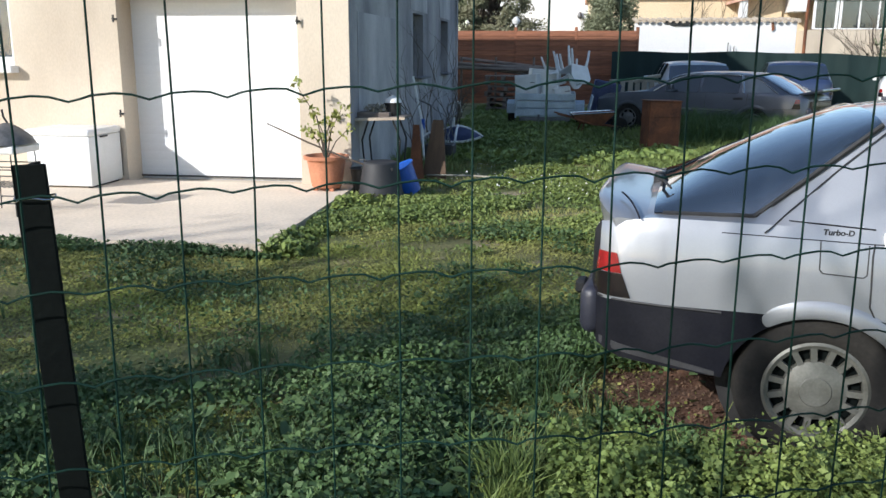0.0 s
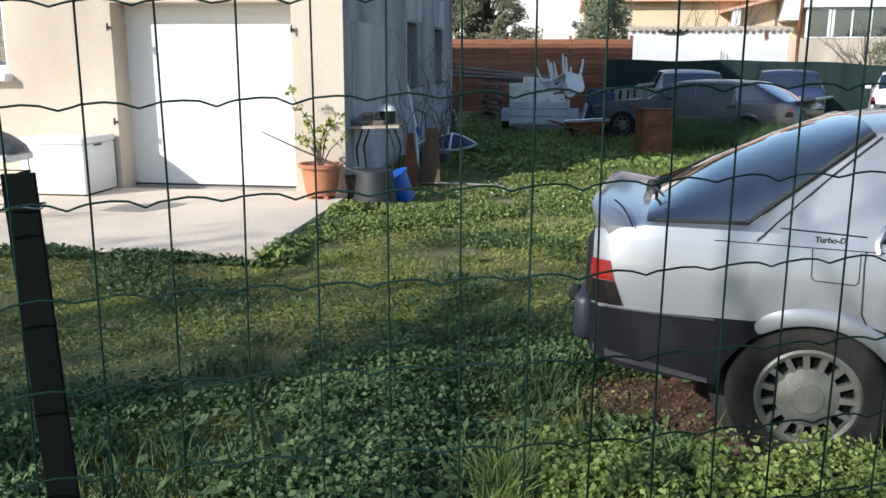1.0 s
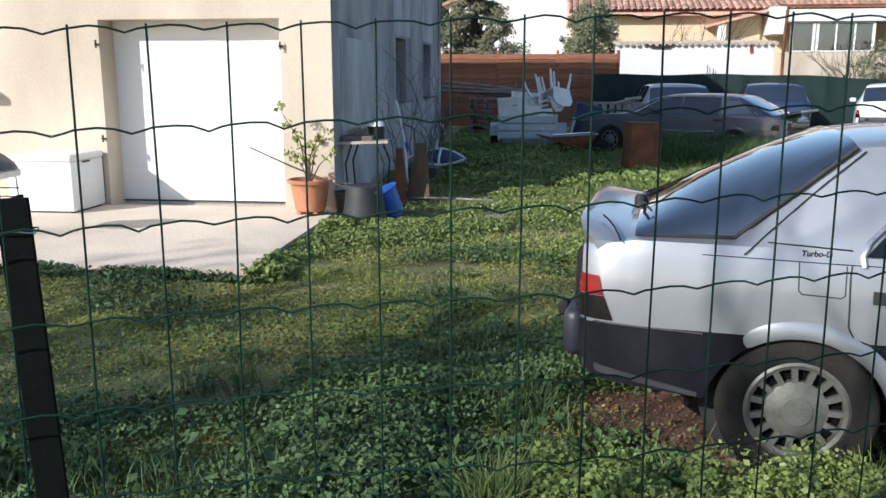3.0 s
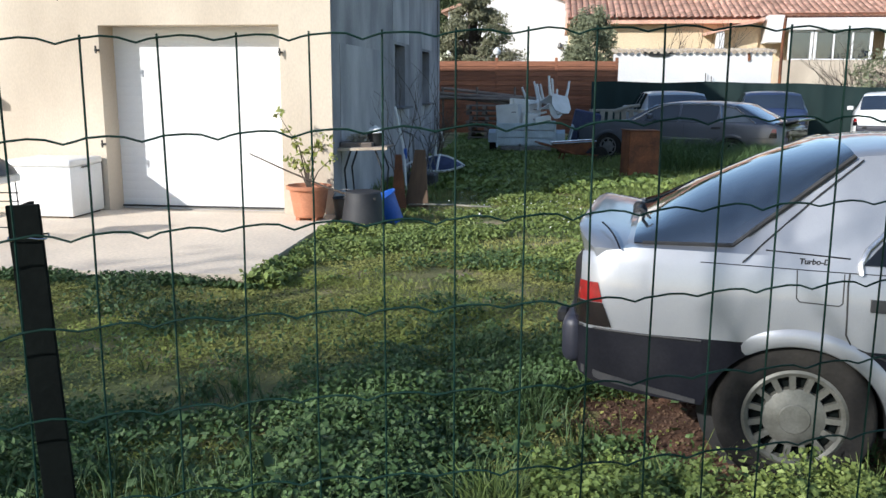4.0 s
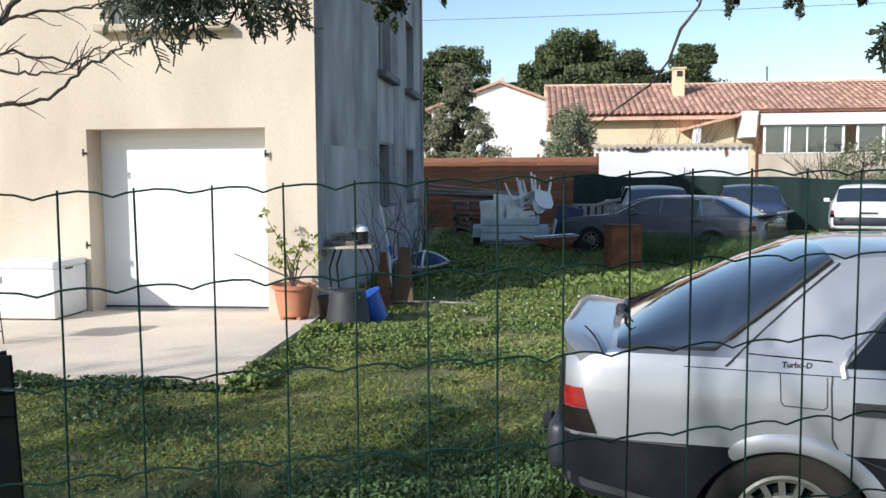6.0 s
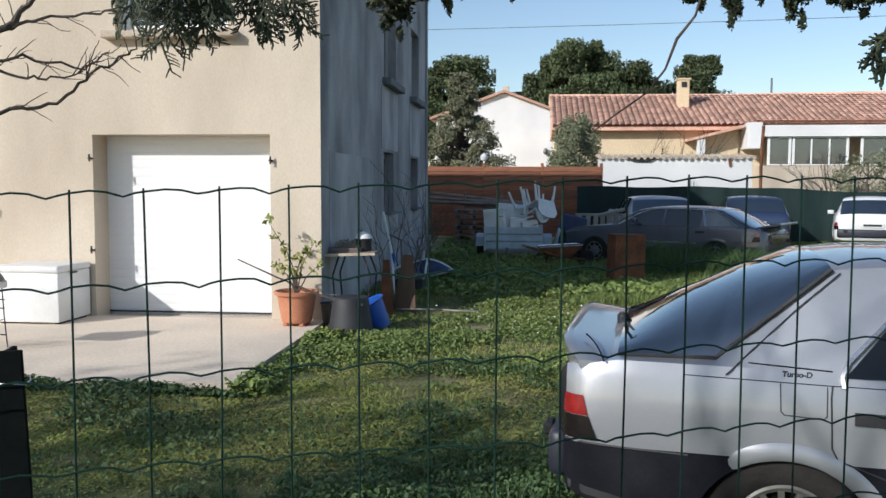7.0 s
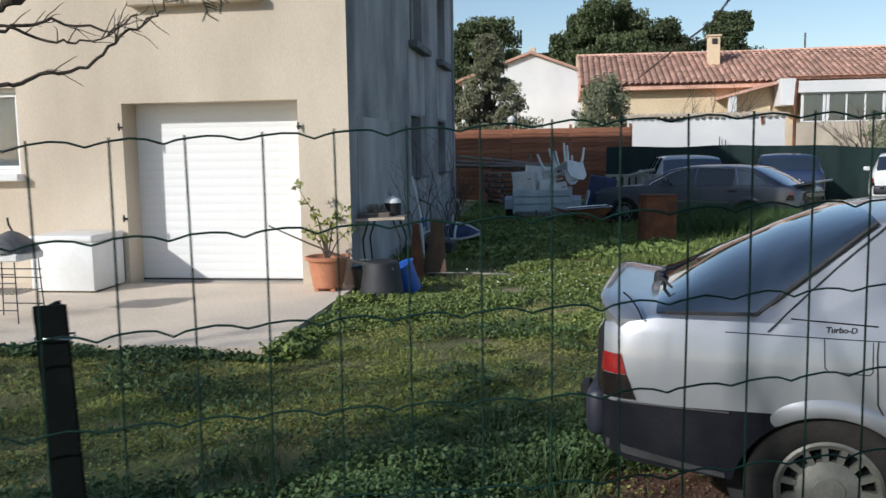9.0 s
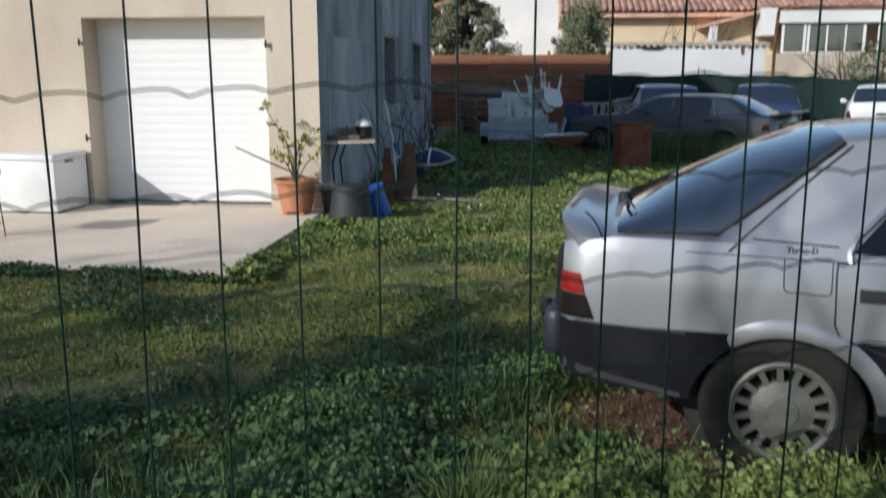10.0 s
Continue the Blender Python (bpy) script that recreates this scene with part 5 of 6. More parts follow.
# ---- trailer ----
tr = thing("luggage_trailer", pose(1.42, 20.0, 0), "small grey-blue panel trailer loaded with white junk", "trailer")
for k in range(3):
    part("tail_panel", B((0, -0.7, 0.34 + 0.165 * k), (1.24, 0.03, 0.15), 0.012), M["bluegrey"], tr)
for s in (-1, 1):
    part("corner_post", B((s * 0.635, -0.7, 0.5), (0.04, 0.05, 0.56), 0.008), M["bluegrey"], tr)
    part("side_panel", B((s * 0.64, 0.0, 0.5), (0.03, 1.36, 0.5), 0.01), M["bluegrey"], tr)
    part("mudguard", prism(bmesh.new(), [(-0.32, 0.3), (-0.26, 0.5), (0.0, 0.58), (0.26, 0.5), (0.32, 0.3), (0.29, 0.3), (0.24, 0.47), (0, 0.55), (-0.24, 0.47), (-0.29, 0.3)], 0.2, pose(s * 0.66, 0, 0, 0, 0, -90 * s)), M["bluegrey"], tr)
    w = part("wheel", lathe(bmesh.new(), [(0.14, -0.05), (0.14, 0.05)], 20), M["hub"], tr, m=pose(s * 0.76, 0, 0.24, 0, 90, 0))
    part("tyre", lathe(bmesh.new(), [(0.14, -0.07), (0.23, -0.075), (0.25, -0.04), (0.25, 0.04), (0.23, 0.075), (0.14, 0.07)], 28), M["rubber"], w)
part("floor_panel", B((0, 0, 0.27), (1.26, 1.38, 0.04)), M["bluegrey"], tr)
part("front_panel", B((0, 0.7, 0.5), (1.26, 0.03, 0.5)), M["bluegrey"], tr)
part("lamp_board", B((0, -0.73, 0.2), (1.1, 0.04, 0.09), 0.01), M["gas"], tr)
part("jockey_leg", tube(bmesh.new(), [(-0.13, -0.74, 0.3), (-0.13, -0.74, -0.02)], 0.025, 8), M["gas"], tr)
part("folded_side", B((0.83, -0.25, 0.62), (0.04, 0.9, 0.62), 0.01, m=pose(0, 0, 0, 0, 14, 0)), M["bluegrey"], tr, "bent open side panel")
for k, (x, y, w, h, tilt) in enumerate(((-0.36, -0.38, 0.50, 0.60, -5), (0.08, -0.3, 0.36, 0.40, 4), (0.38, -0.4, 0.36, 0.34, -8), (-0.1, 0.15, 0.66, 0.70, 5))):
    cb = thing("white_cabinet", pose(1.42 + x, 20.0 + y, 0.55) @ pose(0, 0, 0, 0, tilt, 8 * k - 10), "discarded white box cabinet loaded on the trailer", "cabinet", "junk on the trailer")
    part("body", B((0, 0, h / 2), (w, 0.4, h), 0.012), M["white_plastic"], cb)
    part("front", B((0, -0.208, h / 2), (w * 0.9, 0.018, h * 0.86), 0.006), M["white_plastic"], cb)
    part("handle", B((w * 0.3, -0.222, h * 0.7), (0.10, 0.014, 0.02), 0.004), M["gas"], cb)


def plastic_chair(m, label):
    c = thing("plastic_chair", m, label, "chair", "stacked garden chairs")
    part("seat", B((0, 0, 0.42), (0.44, 0.42, 0.03), 0.014, seg=2), M["white_plastic"], c)
    bm = bmesh.new()
    prism(bm, [(-0.20, 0.42), (0.20, 0.42), (0.24, 0.72), (0.17, 0.84), (0, 0.88), (-0.17, 0.84), (-0.24, 0.72)], 0.025, pose(0, 0.2, 0, -10))
    part("backrest", bm, M["white_plastic"], c)
    for x in (-0.22, 0.22):
        part("armrest", tube(bmesh.new(), [(x, 0.22, 0.64), (x * 1.15, 0.0, 0.66), (x * 1.15, -0.2, 0.63), (x * 1.1, -0.22, 0.45)], 0.025, 8), M["white_plastic"], c)
        for y in (-0.19, 0.2):
            part("leg", tube(bmesh.new(), [(x * 0.9, y, 0.42), (x * 1.1, y * 1.15, 0.2), (x * 1.2, y * 1.25, 0.0)], [0.035, 0.028, 0.022], 8), M["white_plastic"], c)
    return c


plastic_chair(pose(1.98, 19.75, 1.62) @ pose(0, 0, 0, 158, 12, 30), "white plastic garden chair upside down on the trailer load")
plastic_chair(pose(1.62, 19.95, 1.62) @ pose(0, 0, 0, 172, -14, 60), "white plastic garden chair tipped on its side on the load")

# wheelbarrow
wb = thing("wheelbarrow", pose(2.42, 18.1, 0) @ pose(0, 0, 0, 0, 0, 8), "rusty wheelbarrow standing in the grass", "wheelbarrow")
bm = bmesh.new()
bot = [bm.verts.new(p) for p in ((-0.26, -0.2, 0.22), (0.2, -0.2, 0.2), (0.2, 0.2, 0.2), (-0.26, 0.2, 0.22))]
top = [bm.verts.new(p) for p in ((-0.44, -0.3, 0.40), (0.42, -0.3, 0.45), (0.42, 0.3, 0.45), (-0.44, 0.3, 0.40))]
bm.faces.new(bot[::-1])
for i in range(4):
    bm.faces.new((bot[i], bot[(i + 1) % 4], top[(i + 1) % 4], top[i]))
ex = bmesh.ops.extrude_face_region(bm, geom=bm.faces[:])
bmesh.ops.translate(bm, verts=[e for e in ex["geom"] if isinstance(e, bmesh.types.BMVert)], vec=(0, 0, 0.012))
bmesh.ops.recalc_face_normals(bm, faces=bm.faces[:])
part("tray", bm, M["rust"], wb)
part("rim", tube(bmesh.new(), [(-0.44, -0.3, 0.41), (0.42, -0.3, 0.46), (0.42, 0.3, 0.46), (-0.44, 0.3, 0.41), (-0.44, -0.3, 0.41)], 0.016, 6), M["chrome"], wb, "pale worn rim")
for s in (-1, 1):
    part("handle", tube(bmesh.new(), [(0.5, s * 0.08, 0.16), (0.0, s * 0.2, 0.2), (-0.5, s * 0.27, 0.36), (-0.75, s * 0.28, 0.42)], 0.017, 6), M["rust"], wb)
    part("leg", tube(bmesh.new(), [(-0.2, s * 0.22, 0.22), (-0.28, s * 0.22, -0.02)], 0.015, 6), M["rust"], wb)
part("wheel", lathe(bmesh.new(), [(0.04, -0.03), (0.17, -0.03), (0.18, 0), (0.17, 0.03), (0.04, 0.03)], 24, pose(0.55, 0, 0.16, 90)), M["rubber"], wb)

# tipped blue bin and pale bench behind the dark car's bonnet
bn = thing("blue_bin", pose(2.6, 20.4, 0) @ pose(0, 0, 0, 0, 12, 0), "dark blue plastic crate behind the trailer", "crate")
part("crate", B((0, 0, 0.5), (0.6, 0.6, 1.0), 0.03), M["bluecloth"], bn)
for k in range(5):
    part("slat", B((-0.24 + 0.12 * k, -0.31, 0.5), (0.03, 0.02, 0.9)), M["navy"], bn)
be = thing("garden_bench", pose(3.5, 20.9, 0), "pale weathered slatted bench behind the cars", "bench")
for k in range(7):
    part("slat", B((-0.55 + 0.18 * k, 0, 0.76), (0.11, 0.03, 0.5), 0.01, m=pose(0, 0, 0, 0, 2 * math.sin(k), 0)), M["hose"], be)
for z in (0.55, 0.99):
    part("rail", B((0, 0.03, z), (1.3, 0.04, 0.06), 0.01), M["hose"], be)
for x in (-0.55, 0.55):
    part("leg", B((x, 0.05, 0.26), (0.07, 0.07, 0.56), 0.01), M["hose"], be)
part("armrest", tube(bmesh.new(), [(-0.1, -0.1, 0.98), (0.25, -0.1, 1.08), (0.5, -0.1, 1.12)], 0.04, 8), M["hose"], be)

# rusty cabinet
dm = thing("rusty_cabinet", pose(3.52, 15.05, 0) @ pose(0, 0, 0, 0, 1.0, 14), "rusty brown sheet metal cabinet standing in the grass", "cabinet")
part("body", B((0, 0.2, 0.41), (0.54, 0.42, 0.82), 0.012), M["rust"], dm)
for z in (0.30, 0.57):
    part("rib", B((0, -0.014, z), (0.54, 0.012, 0.014), 0.003), M["rust"], dm)
part("top_plate", B((0, 0.2, 0.828), (0.57, 0.45, 0.018), 0.004), M["rust"], dm)

# pallets and poles before the board fence
pal = thing("pallet", pose(0.15, 24.6, 0), "grey weathered wooden pallet in a stack", "pallet", "stacked pallets")
for k in range(5):
    part("deck_board", B((0, -0.4 + 0.2 * k, 0.125), (1.0, 0.11, 0.022), 0.003), M["greywood"], pal)
for x in (-0.44, 0, 0.44):
    part("bearer", B((x, 0, 0.065), (0.09, 0.95, 0.09), 0.004), M["greywood"], pal)
for k in range(1, 7):
    copy_thing(pal, pose(0.15 + rr.uniform(-0.05, 0.05), 24.6, 0.145 * k, 0, 0, rr.uniform(-4, 4)))
po = [thing("timber_pole", pose(0, 25.6, 0), "long weathered timber pole on the lumber pile", "timber", "lumber pile")]
part("pole", tube(bmesh.new(), [(-1.7, 0, 1.30), (0.2, 0.05, 1.2), (1.6, 0.05, 1.12)], 0.045, 7), M["greywood"], po[0])
for k in range(1, 10):
    copy_thing(po[0], pose(rr.uniform(-0.3, 0.4), 25.3 + 0.09 * (k % 5), 0.06 * (k // 3) - 0.1, 0, rr.uniform(-2.5, 3.5), 0))
ps = thing("pole_rack", pose(0, 25.5, 0), "rough upright stakes holding the lumber", "rack")
for x in (-1.2, -0.2, 0.9):
    part("stake", tube(bmesh.new(), [(x, 0.1, -0.1), (x, 0.1, 1.5)], 0.035, 6), M["greywood"], ps)
bare_shrub("dry_shrub", (-0.9, 22.5, 0), 1.3, 7, 0.6, "dry grey shrub beside the wall corner", 0.012, 33)


# ---- vegetation ----
CI = CAR_AT.inverted()
CIM = np.array(CI)


def keep(xy, gap=0.03):
    """Grass grows off the slab, outside the house and out from under the cars."""
    x, y = xy[:, 0], xy[:, 1]
    ok = ~((x < -0.5 + gap) & (y > 6.88 - gap) & (y < 10.3)) & ~((x < -0.62) & (y >= 10.25) & (y < 20))
    lx = CIM[0, 0] * x + CIM[0, 1] * y + CIM[0, 3]
    ly = CIM[1, 0] * x + CIM[1, 1] * y + CIM[1, 3]
    bare = (lx > -0.78 + 0.16 * np.sin(ly * 8.0) + 0.08 * np.sin(ly * 23.0)) & (ly > -1.12 + 0.2 * np.sin(lx * 9.0)) & (ly < 0.8) & (lx < 3.7)
    bare &= rng.uniform(0, 1, len(x)) > 0.10
    return ok & ~bare


def field(n, x0, x1, y0, y1, thin=0.0, scale=0.8, seed=0.0):
    xy = np.stack([rng.uniform(x0, x1, n), rng.uniform(y0, y1, n)], 1)
    xy = xy[keep(xy)]
    d = np.array([noise.noise((a * scale, b * scale, seed)) + 0.5 * noise.noise((a * scale * 3.1, b * scale * 3.1, seed + 5)) for a, b in xy])
    d = d - 0.3 * np.exp(-((xy[:, 0] - 0.9) ** 2 / 0.9 + (xy[:, 1] - 7.7) ** 2 / 0.5)) - 0.4 * np.exp(-((xy[:, 0] + 2.2) ** 2 / 0.8 + (xy[:, 1] - 5.6) ** 2 / 0.3))
    sel = rng.uniform(-0.5, 0.5, len(xy)) * (1 - thin) < d * 1.3 + 0.28 - thin
    gz = np.array([ground_height(a, b) for a, b in xy])
    return xy[sel], d[sel], gz[sel]


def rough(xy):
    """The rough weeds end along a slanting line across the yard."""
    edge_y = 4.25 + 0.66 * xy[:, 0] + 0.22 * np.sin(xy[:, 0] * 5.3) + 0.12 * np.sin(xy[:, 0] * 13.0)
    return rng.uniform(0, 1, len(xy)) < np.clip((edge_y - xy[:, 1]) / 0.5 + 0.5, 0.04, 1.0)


def weeds(name, n, box_, size, tall, material, label, thin=0.0, scale=0.8, seed=0.0, up=0.7, shape=1.5, edged=False):
    xy, d, gz = field(n, *box_, thin, scale, seed)
    if edged:
        ok = rough(xy)
        xy, d, gz = xy[ok], d[ok], gz[ok]
    h = tall * (0.25 + np.clip(d + 0.45, 0, 1)) * rng.uniform(0.05, 1, len(xy)) ** 0.7
    c = np.stack([xy[:, 0], xy[:, 1], gz + 0.005 + h], 1)
    v, f = leaf_cloud(c, size, up, 0.55, shape)
    return tagged(raw(name, v, f, material), label, "weeds", kind="stuff")


def blades(name, n, box_, tall, material, label, width=0.004, thin=0.0, scale=0.8, seed=0.0, tuft=1, edged=False):
    xy, d, gz = field(n, *box_, thin, scale, seed)
    if edged:
        ok = rough(xy)
        xy, d, gz = xy[ok], d[ok], gz[ok]
    if tuft > 1:
        xy, d, gz = (np.repeat(q, tuft, 0) for q in (xy, d, gz))
        xy = xy + rng.normal(0, 0.018, xy.shape)
    m = len(xy)
    a = rng.uniform(0, 2 * np.pi, m)
    s = np.stack([np.cos(a), np.sin(a), np.zeros(m)], 1) * width
    lean = rng.normal(0, 0.35, (m, 2))
    h = tall * rng.uniform(0.35, 1.0, m) * (0.6 + np.clip(d + 0.4, 0, 0.8))
    b = np.stack([xy[:, 0], xy[:, 1], gz - 0.005], 1)
    mid = b + np.stack([lean[:, 0] * h * 0.45, lean[:, 1] * h * 0.45, h * 0.6], 1)
    tip = b + np.stack([lean[:, 0] * h * 1.3, lean[:, 1] * h * 1.3, h * 0.95], 1)
    v = np.stack([b - s, b + s, mid + s * 0.7, mid - s * 0.7, tip], 1).reshape(-1, 3)
    i = np.arange(m)[:, None] * 5
    f = np.concatenate([i + [[0, 1, 2]], i + [[0, 2, 3]], i + [[3, 2, 4]]], 0)
    return tagged(raw(name, v, f, material), label, "grass", kind="stuff")


# Shaded weeds take the leaf colour with the shade put in, sunlit ones the lighter.
weeds("clover_weeds", 340000, (-2.2, 4.2, 2.2, 6.2), 0.0125, 0.15, M["weed_shade"], "low green leafy weeds in the shade, darkened in colour", 0.14, 1.3, 1.0, edged=True)
weeds("broad_weeds", 2600, (-1.6, 4.0, 2.3, 5.2), 0.030, 0.15, M["weed_shade"], "broad-leaved weeds among the grass", 0.30, 0.7, 2.0, edged=True)
weeds("moss", 280000, (-4.0, 2.6, 3.0, 8.2), 0.0095, 0.022, M["grass"], "short yellowish moss and clover", 0.10, 0.8, 3.0, 1.4)
weeds("clover_weeds", 60000, (-3.8, 2.8, 4.7, 8.6), 0.015, 0.085, M["weed_shade"], "scattered leafy weeds in the thin lawn", 0.55, 1.1, 4.0)
weeds("clover_weeds", 190000, (-0.62, 4.6, 7.0, 14.0), 0.017, 0.085, M["weed"], "sunlit light green leafy weeds", 0.26, 0.9, 5.0)
blades("dry_grass", 50000, (-0.6, 4.6, 6.8, 14.0), 0.07, M["grass"], "short yellowish dry grass between the weeds", 0.003, 0.05, 0.6, 5.5)
weeds("slab_edge_weeds", 9000, (-4.5, -0.3, 6.60, 6.88), 0.018, 0.075, M["weed_shade"], "weeds along the edge of the concrete", 0.10, 1.5, 6.0)
weeds("slab_edge_weeds", 7000, (-0.50, -0.15, 6.7, 9.6), 0.024, 0.12, M["weed"], "weeds along the edge of the concrete", 0.10, 1.5, 6.5)
weeds("meadow_weeds", 120000, (-0.6, 12.0, 13.0, 26.0), 0.040, 0.14, M["weed"], "rough green meadow at the back of the yard", 0.12, 0.5, 7.0)
blades("meadow_grass", 60000, (-0.6, 12.0, 12.0, 26.0), 0.20, M["weed"], "longer grass at the back of the yard", 0.007, 0.15, 0.5, 8.0)
blades("long_grass", 16000, (3.8, 7.6, 16.2, 17.7), 0.50, M["weed_shade"], "tall grass in front of the dark car", 0.010, 0.0, 0.5, 8.5)
blades("grass_tufts", 4600, (-1.6, 4.2, 2.2, 5.8), 0.17, M["weed_shade"], "grass tufts in the shade, darkened in colour", 0.004, 0.42, 1.4, 9.0, 6, edged=True)
blades("lawn_grass", 80000, (-4.0, 3.0, 3.2, 9.5), 0.036, M["grass"], "thin short lawn grass", 0.003, 0.05, 0.6, 10.0)
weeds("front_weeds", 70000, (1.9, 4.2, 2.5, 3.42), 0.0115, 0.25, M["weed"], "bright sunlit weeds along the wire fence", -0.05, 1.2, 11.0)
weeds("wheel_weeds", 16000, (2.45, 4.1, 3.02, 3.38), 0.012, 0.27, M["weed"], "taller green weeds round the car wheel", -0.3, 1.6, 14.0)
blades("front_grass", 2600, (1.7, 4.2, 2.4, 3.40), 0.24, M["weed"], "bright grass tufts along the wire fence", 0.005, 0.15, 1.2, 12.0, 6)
weeds("daisies", 1500, (0.5, 5.2, 9.0, 15.5), 0.010, 0.12, M["petal"], "small white wild flowers in the grass", 0.35, 0.6, 13.0, 0.8, 2.0)

# bare soil under the car
bm = bmesh.new()
n_r, n_a = 10, 40
rows = []
for i in range(n_r + 1):
    q = i / n_r
    row = []
    for k in range(n_a):
        a = 2 * math.pi * k / n_a
        lx, ly = 1.1 + q * 2.3 * math.cos(a), -0.2 + q * (0.98 + 0.08 * math.sin(5 * a)) * math.sin(a)
        p = CAR_AT @ Vector((lx, ly, 0))
        row.append(bm.verts.new((p.x, p.y, ground_height(p.x, p.y) + 0.012 * (1 - q ** 3) + 0.012 * noise.noise((p.x * 9, p.y * 9, 2)))))
    rows.append(row)
for a, b in zip(rows, rows[1:]):
    for k in range(n_a):
        bm.faces.new((a[k], b[k], b[(k + 1) % n_a], a[(k + 1) % n_a]))
M["red_soil"] = mat("red_soil", (0.17, 0.085, 0.05), (0.09, 0.05, 0.033), 0.95, scale=5, fine=60, bump=0.8, grain=0.3)
tagged(part("bare_soil", bm, M["red_soil"], smooth=60), "bare reddish gravelly soil under the car", "soil", kind="structure")
n = 5000
lx, ly = rng.uniform(-0.95, 0.6, n), rng.uniform(-1.3, 0.2, n)
m3 = np.array(CAR_AT)
px, py = m3[0, 0] * lx + m3[0, 1] * ly + m3[0, 3], m3[1, 0] * lx + m3[1, 1] * ly + m3[1, 3]
gz = np.array([ground_height(a, b) for a, b in zip(px, py)]) + 0.014
v, f = leaf_cloud(np.stack([px, py, gz], 1), 0.006, 0.9, 0.7, 1.8)
M["gravel"] = mat("gravel", (0.22, 0.135, 0.085), (0.14, 0.085, 0.055), 0.9, scale=5, fine=40, random_tint=0.45)
tagged(raw("gravel", v, f, M["gravel"]), "small reddish stones and dry leaf bits", "gravel", kind="stuff")


# ---- branches overhead ----
def spray(bm, p, d, length, depth, rr, rad):
    """A flat scale-leaved evergreen frond with alternate side twigs."""
    steps = 7 if depth else 4
    pts, side = [Vector(p)], d.cross(Vector((0.3, -0.9, 0.2))).normalized()
    for k in range(steps):
        d = (d + Vector((rr.uniform(-1, 1), rr.uniform(-0.6, 0.6), rr.uniform(-1, 0.6))) * 0.16).normalized()
        pts.append(pts[-1] + d * length / steps)
        if depth and k > 0:
            for s in ((-1, 1) if depth > 1 else (rr.choice((-1, 1)),)):
                e = (d * 0.75 + side * s * rr.uniform(0.5, 0.9) + Vector((0, rr.uniform(-0.3, 0.3), 0))).normalized()
                spray(bm, pts[-1], e, length * rr.uniform(0.32, 0.5) * (1.1 - 0.4 * k / steps), depth - 1, rr, rad * 0.8)
    tube(bm, pts, [rad * (1.15 if k % 2 else 0.85) * (1 - 0.35 * k / steps) for k in range(steps + 1)], 4)


def evergreen_branch(label, stem, fronds, rad, seed):
    t = lean
    part("stem", tube(bmesh.new(), stem, [0.004 - 0.0028 * k / len(stem) for k in range(len(stem))], 6), M["bark"], t)
    for k, (p, d, ln) in enumerate(fronds):
        bm = bmesh.new()
        spray(bm, p, Vector(d).normalized(), ln, 2, random.Random(seed + k), rad)
        part("frond", bm, M["leaf_frond"], t, smooth=0)
    return t


OFF = pose(0.046, -0.221, 0.002)
lean = thing("cypress_tree", OFF, "dark cypress overhanging the fence with drooping boughs", "tree")
part("trunk", tube(bmesh.new(), [(0.7, -1.3, -0.1), (0.75, -1.28, 1.8), (0.9, -1.1, 3.2), (1.0, -0.9, 4.6)], [0.14, 0.12, 0.09, 0.03], 10), M["bark"], lean)
for a, b in (((0.8, -1.2, 2.4), (1.3, 0.5, 2.5)), ((0.85, -1.2, 2.7), (2.34, 1.30, 2.5)), ((0.95, -1.0, 3.6), (0.6, 3.0, 3.6)), ((0.95, -1.0, 3.5), (3.9, 3.2, 3.6)), ((0.85, -1.2, 2.6), (2.10, 1.34, 1.98))):
    a, b = Vector(a), Vector(b)
    part("limb", tube(bmesh.new(), [a, a.lerp(b, 0.5) + Vector((0, 0, 0.12)), b], [0.03, 0.018, 0.005], 6), M["bark"], lean)
M["leaf_frond"] = mat("leaf_frond", (0.030, 0.042, 0.020), (0.05, 0.06, 0.03), 0.7, scale=30, fine=200, bump=0.3, random_tint=0.3)
rr = random.Random(5)
fr = []
for k in range(26):
    u = rr.uniform(0, 1)
    x = 1.475 + 0.115 * u
    fr.append(((x, 1.405 + 0.06 * u + rr.uniform(-0.05, 0.05), 1.915 + rr.uniform(-0.02, 0.03)), ((u - 0.45) * 0.9 + rr.uniform(-0.3, 0.3), rr.uniform(-0.2, 0.2), -1), rr.uniform(0.045, 0.085) * (1.25 if 0.1 < u < 0.35 else 1.0)))
evergreen_branch("dark hanging cypress branch close above the fence", [(1.3, 0.5, 2.5), (1.42, 1.2, 2.15), (1.50, 1.40, 1.97), (1.62, 1.45, 1.94)], fr, 0.0019, 40)


def dense_branch(label, stem, clumps):
    """A farther evergreen bough: twig, and drooping clumps of small scale leaves."""
    t = lean
    part("stem", tube(bmesh.new(), stem, [0.02 - 0.014 * k / len(stem) for k in range(len(stem))], 6), M["bark"], t)
    pts = []
    for x, y, z, w, h in clumps:
        for s in range(9):
            o = np.array((x + rr.uniform(-w, w), y + rr.uniform(-w, w), z + rr.uniform(-0.2, 1.0) * h))
            pts.append(in_ball(90, o, (w * 0.45, w * 0.45, h * 0.5), 0.05))
        pts.append(in_ball(60, (x + rr.uniform(-0.02, 0.02), y, z - h * 0.7), (w * 0.25, w * 0.25, h * 0.6), 0.05))
    v, f = leaf_cloud(np.concatenate(pts), 0.014, shape=0.9)
    tagged(raw("needles", v, f, M["leaf_frond"], t), kind="stuff")
    return t


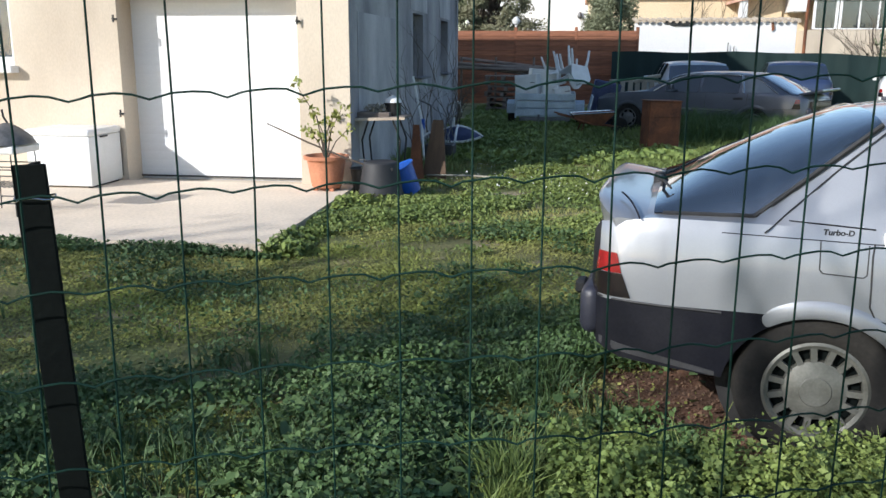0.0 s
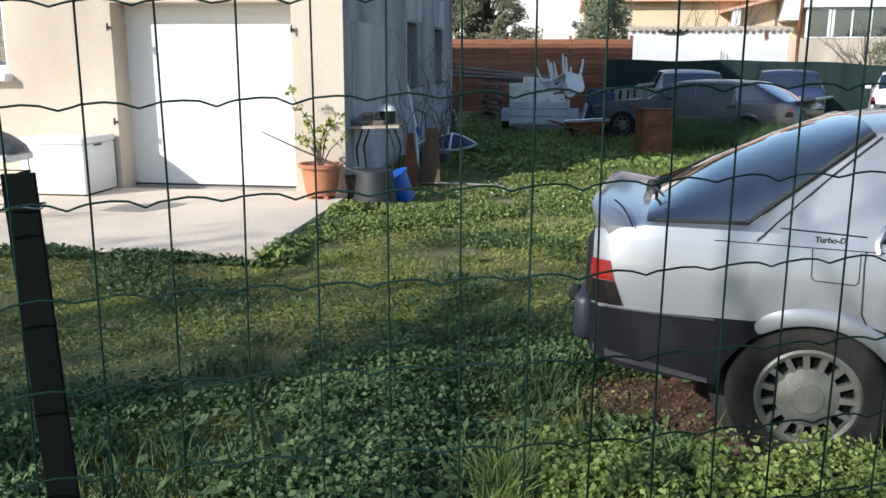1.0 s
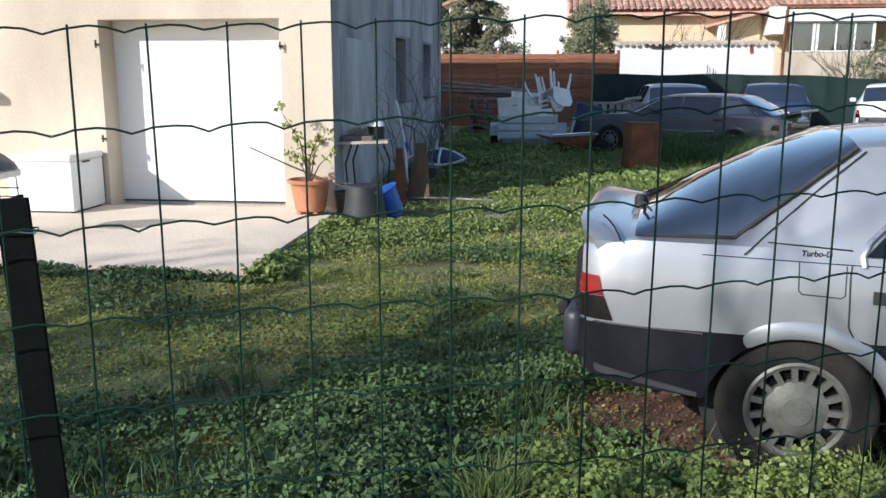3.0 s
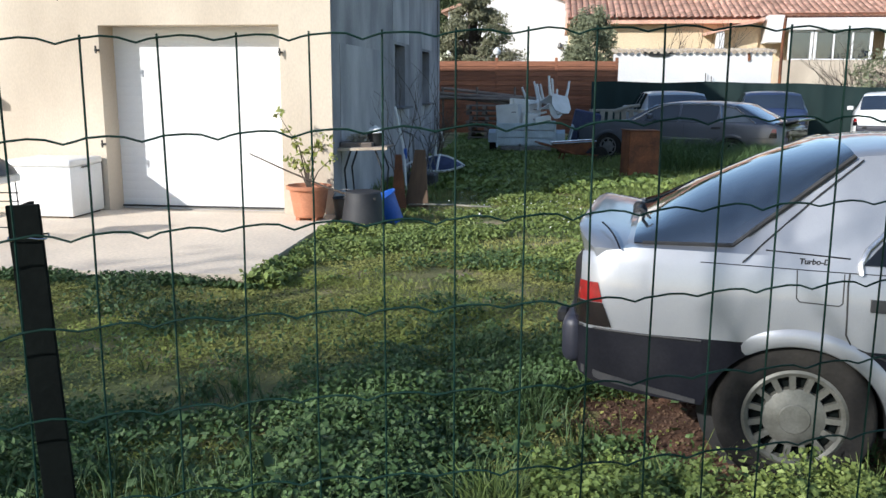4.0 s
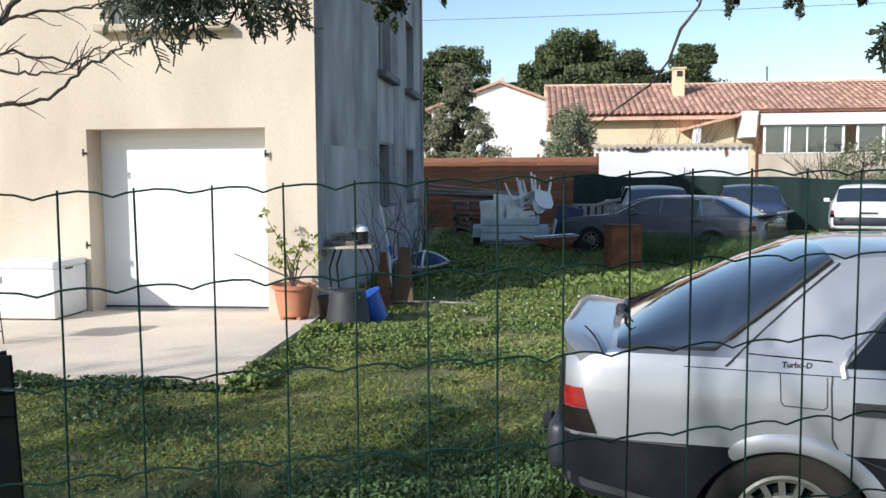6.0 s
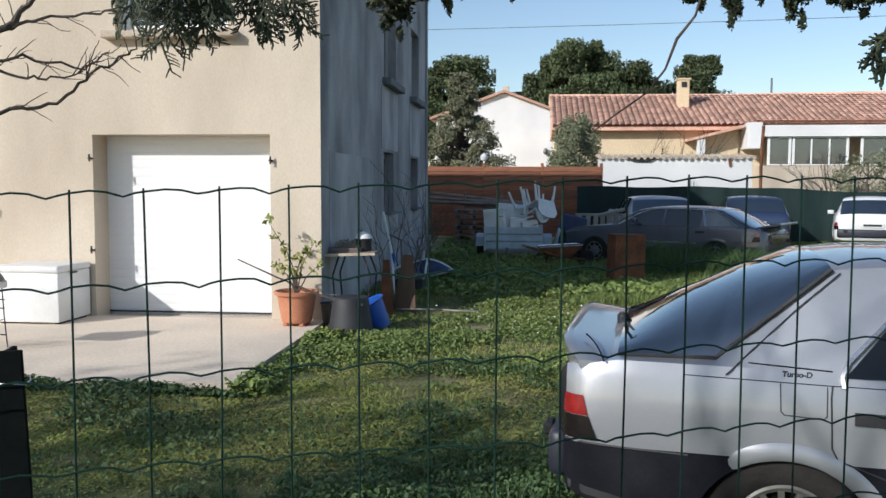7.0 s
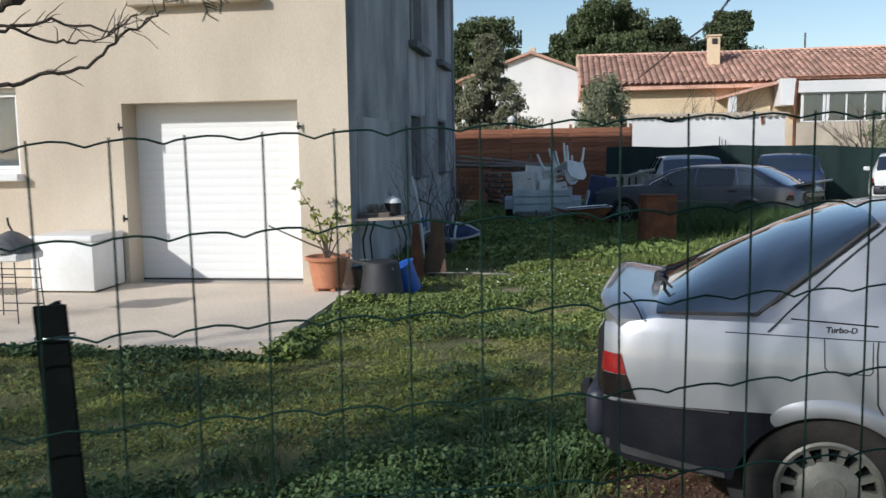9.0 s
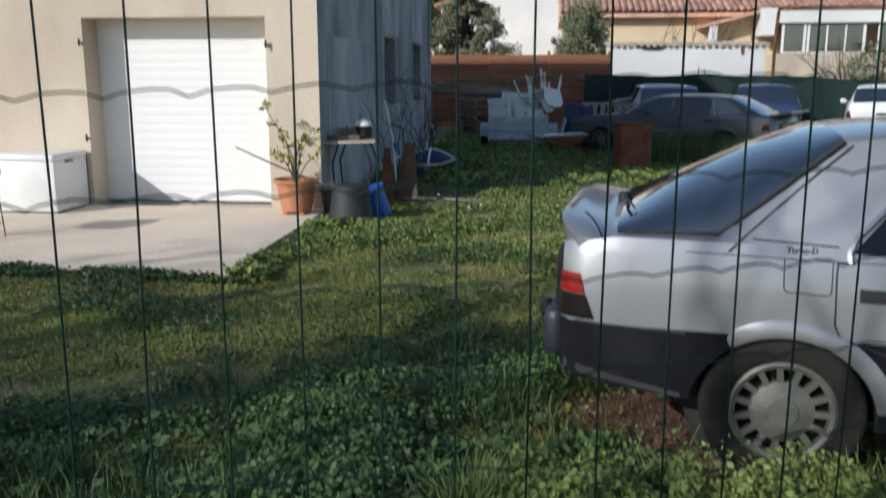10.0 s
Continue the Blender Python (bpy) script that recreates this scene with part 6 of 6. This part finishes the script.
dense_branch("dark cypress bough above the yard", [(0.6, 3.0, 3.6), (1.0, 4.0, 2.95), (1.32, 4.2, 2.62)], [(1.24, 4.18, 2.42, 0.10, 0.09), (1.36, 4.2, 2.44, 0.10, 0.08), (1.30, 4.2, 2.36, 0.06, 0.07), (1.52, 4.2, 2.46, 0.05, 0.06), (1.80, 4.2, 2.50, 0.09, 0.05)])
dense_branch("dark cypress bough above the yard", [(3.9, 3.2, 3.6), (3.4, 4.0, 2.75), (2.9, 4.1, 2.58), (2.5, 4.18, 2.53)], [(2.56, 4.18, 2.45, 0.07, 0.06), (2.68, 4.18, 2.40, 0.05, 0.08), (2.80, 4.15, 2.46, 0.08, 0.05), (2.95, 4.11, 2.38, 0.06, 0.09), (3.06, 4.08, 2.44, 0.07, 0.05), (3.16, 4.05, 2.38, 0.08, 0.06), (3.28, 4.03, 2.40, 0.08, 0.07), (3.42, 4.0, 2.38, 0.08, 0.07)])
evergreen_branch("thin hanging cypress twig by the fence", [(2.34, 1.30, 2.5), (2.33, 1.45, 1.98), (2.315, 1.485, 1.86), (2.305, 1.49, 1.83)],
                 [((2.305, 1.49, 1.850), (-0.05, 0, -1), 0.07), ((2.30, 1.49, 1.835), (-0.3, 0, -1), 0.05), ((2.31, 1.49, 1.82), (0.1, 0, -1), 0.045)], 0.0026, 95)
tw = [(2.10, 1.34, 1.98), (2.084, 1.366, 1.89), (2.067, 1.385, 1.824), (2.050, 1.392, 1.802), (2.040, 1.399, 1.772), (2.022, 1.404, 1.748), (1.988, 1.410, 1.724), (1.951, 1.414, 1.695)]
part("hanging_twig", tube(bmesh.new(), tw, [0.0015, 0.0014, 0.0013, 0.0017, 0.0012, 0.001, 0.0009, 0.0006], 6), M["bark"], lean, "long bare twig")

# leafless branches reaching in
bl = thing("bare_tree", OFF, "small leafless grey tree with fine twigs", "tree")
part("trunk", tube(bmesh.new(), [(-2.3, 1.6, -0.1), (-2.2, 1.7, 1.2), (-2.1, 1.8, 2.4), (-2.0, 1.8, 3.0)], [0.045, 0.04, 0.03, 0.01], 8), M["bark"], bl)
for e in ((-0.5, 2.9, 1.80), (-0.5, 2.9, 2.05), (-0.4, 2.95, 2.05), (-0.45, 2.95, 1.98)):
    part("limb", tube(bmesh.new(), [(-2.18, 1.72, 1.4), (-1.2, 2.4, e[2] - 0.12), e], [0.025, 0.018, 0.012], 6), M["bark"], bl)
rr = random.Random(77)


def bare(pts, r0, twigs):
    bm = bmesh.new()
    pts = [Vector(p) for p in pts]
    fine = []
    for a, b in zip(pts, pts[1:]):
        for k in range(5):
            fine.append(a.lerp(b, k / 5) + Vector((rr.uniform(-1, 1), rr.uniform(-1, 1), rr.uniform(-1, 1))) * 0.008)
    fine.append(pts[-1])
    tube(bm, fine, [0.75 * r0 * (1 - 0.8 * k / len(fine)) + 0.0012 for k in range(len(fine))], 6)
    part("limb", bm, M["bark"], bl)
    for k in range(twigs):
        i = rr.randrange(len(fine) // 4, len(fine) - 1)
        d = (fine[i + 1] - fine[i]).normalized()
        e = (d + Vector((rr.uniform(-0.7, 0.9), rr.uniform(-0.4, 0.4), rr.uniform(-0.7, 1.1)))).normalized()
        q, path = fine[i], [fine[i]]
        for s in range(5):
            e = (e + Vector((rr.uniform(-1, 1), 0, rr.uniform(-1, 1))) * 0.35).normalized()
            q = q + e * rr.uniform(0.012, 0.028)
            path.append(q)
        part("twig", tube(bmesh.new(), path, [0.0026, 0.0022, 0.002, 0.0017, 0.0014, 0.001], 4), M["bark"], bl)


bare([(-0.5, 2.9, 1.80), (-0.004, 3.21, 1.868), (0.087, 3.268, 1.903), (0.216, 3.343, 1.941), (0.324, 3.389, 2.048), (0.433, 3.435, 2.115), (0.50, 3.45, 2.19)], 0.010, 14)
bare([(-0.5, 2.9, 2.05), (0.010, 3.197, 2.052), (0.133, 3.272, 2.088), (0.307, 3.38, 2.06), (0.38, 3.40, 2.12)], 0.008, 12)
bare([(-0.4, 2.95, 2.05), (0.016, 3.192, 2.06), (0.14, 3.29, 2.02), (0.222, 3.336, 2.021), (0.30, 3.37, 2.05)], 0.007, 8)
bare([(-0.45, 2.95, 1.98), (0.0, 3.19, 2.12), (0.096, 3.233, 2.174), (0.167, 3.258, 2.266), (0.25, 3.3, 2.4)], 0.022, 10)
bare([(0.096, 3.233, 2.174), (0.193, 3.284, 2.222), (0.359, 3.37, 2.256), (0.46, 3.4, 2.27)], 0.007, 8)
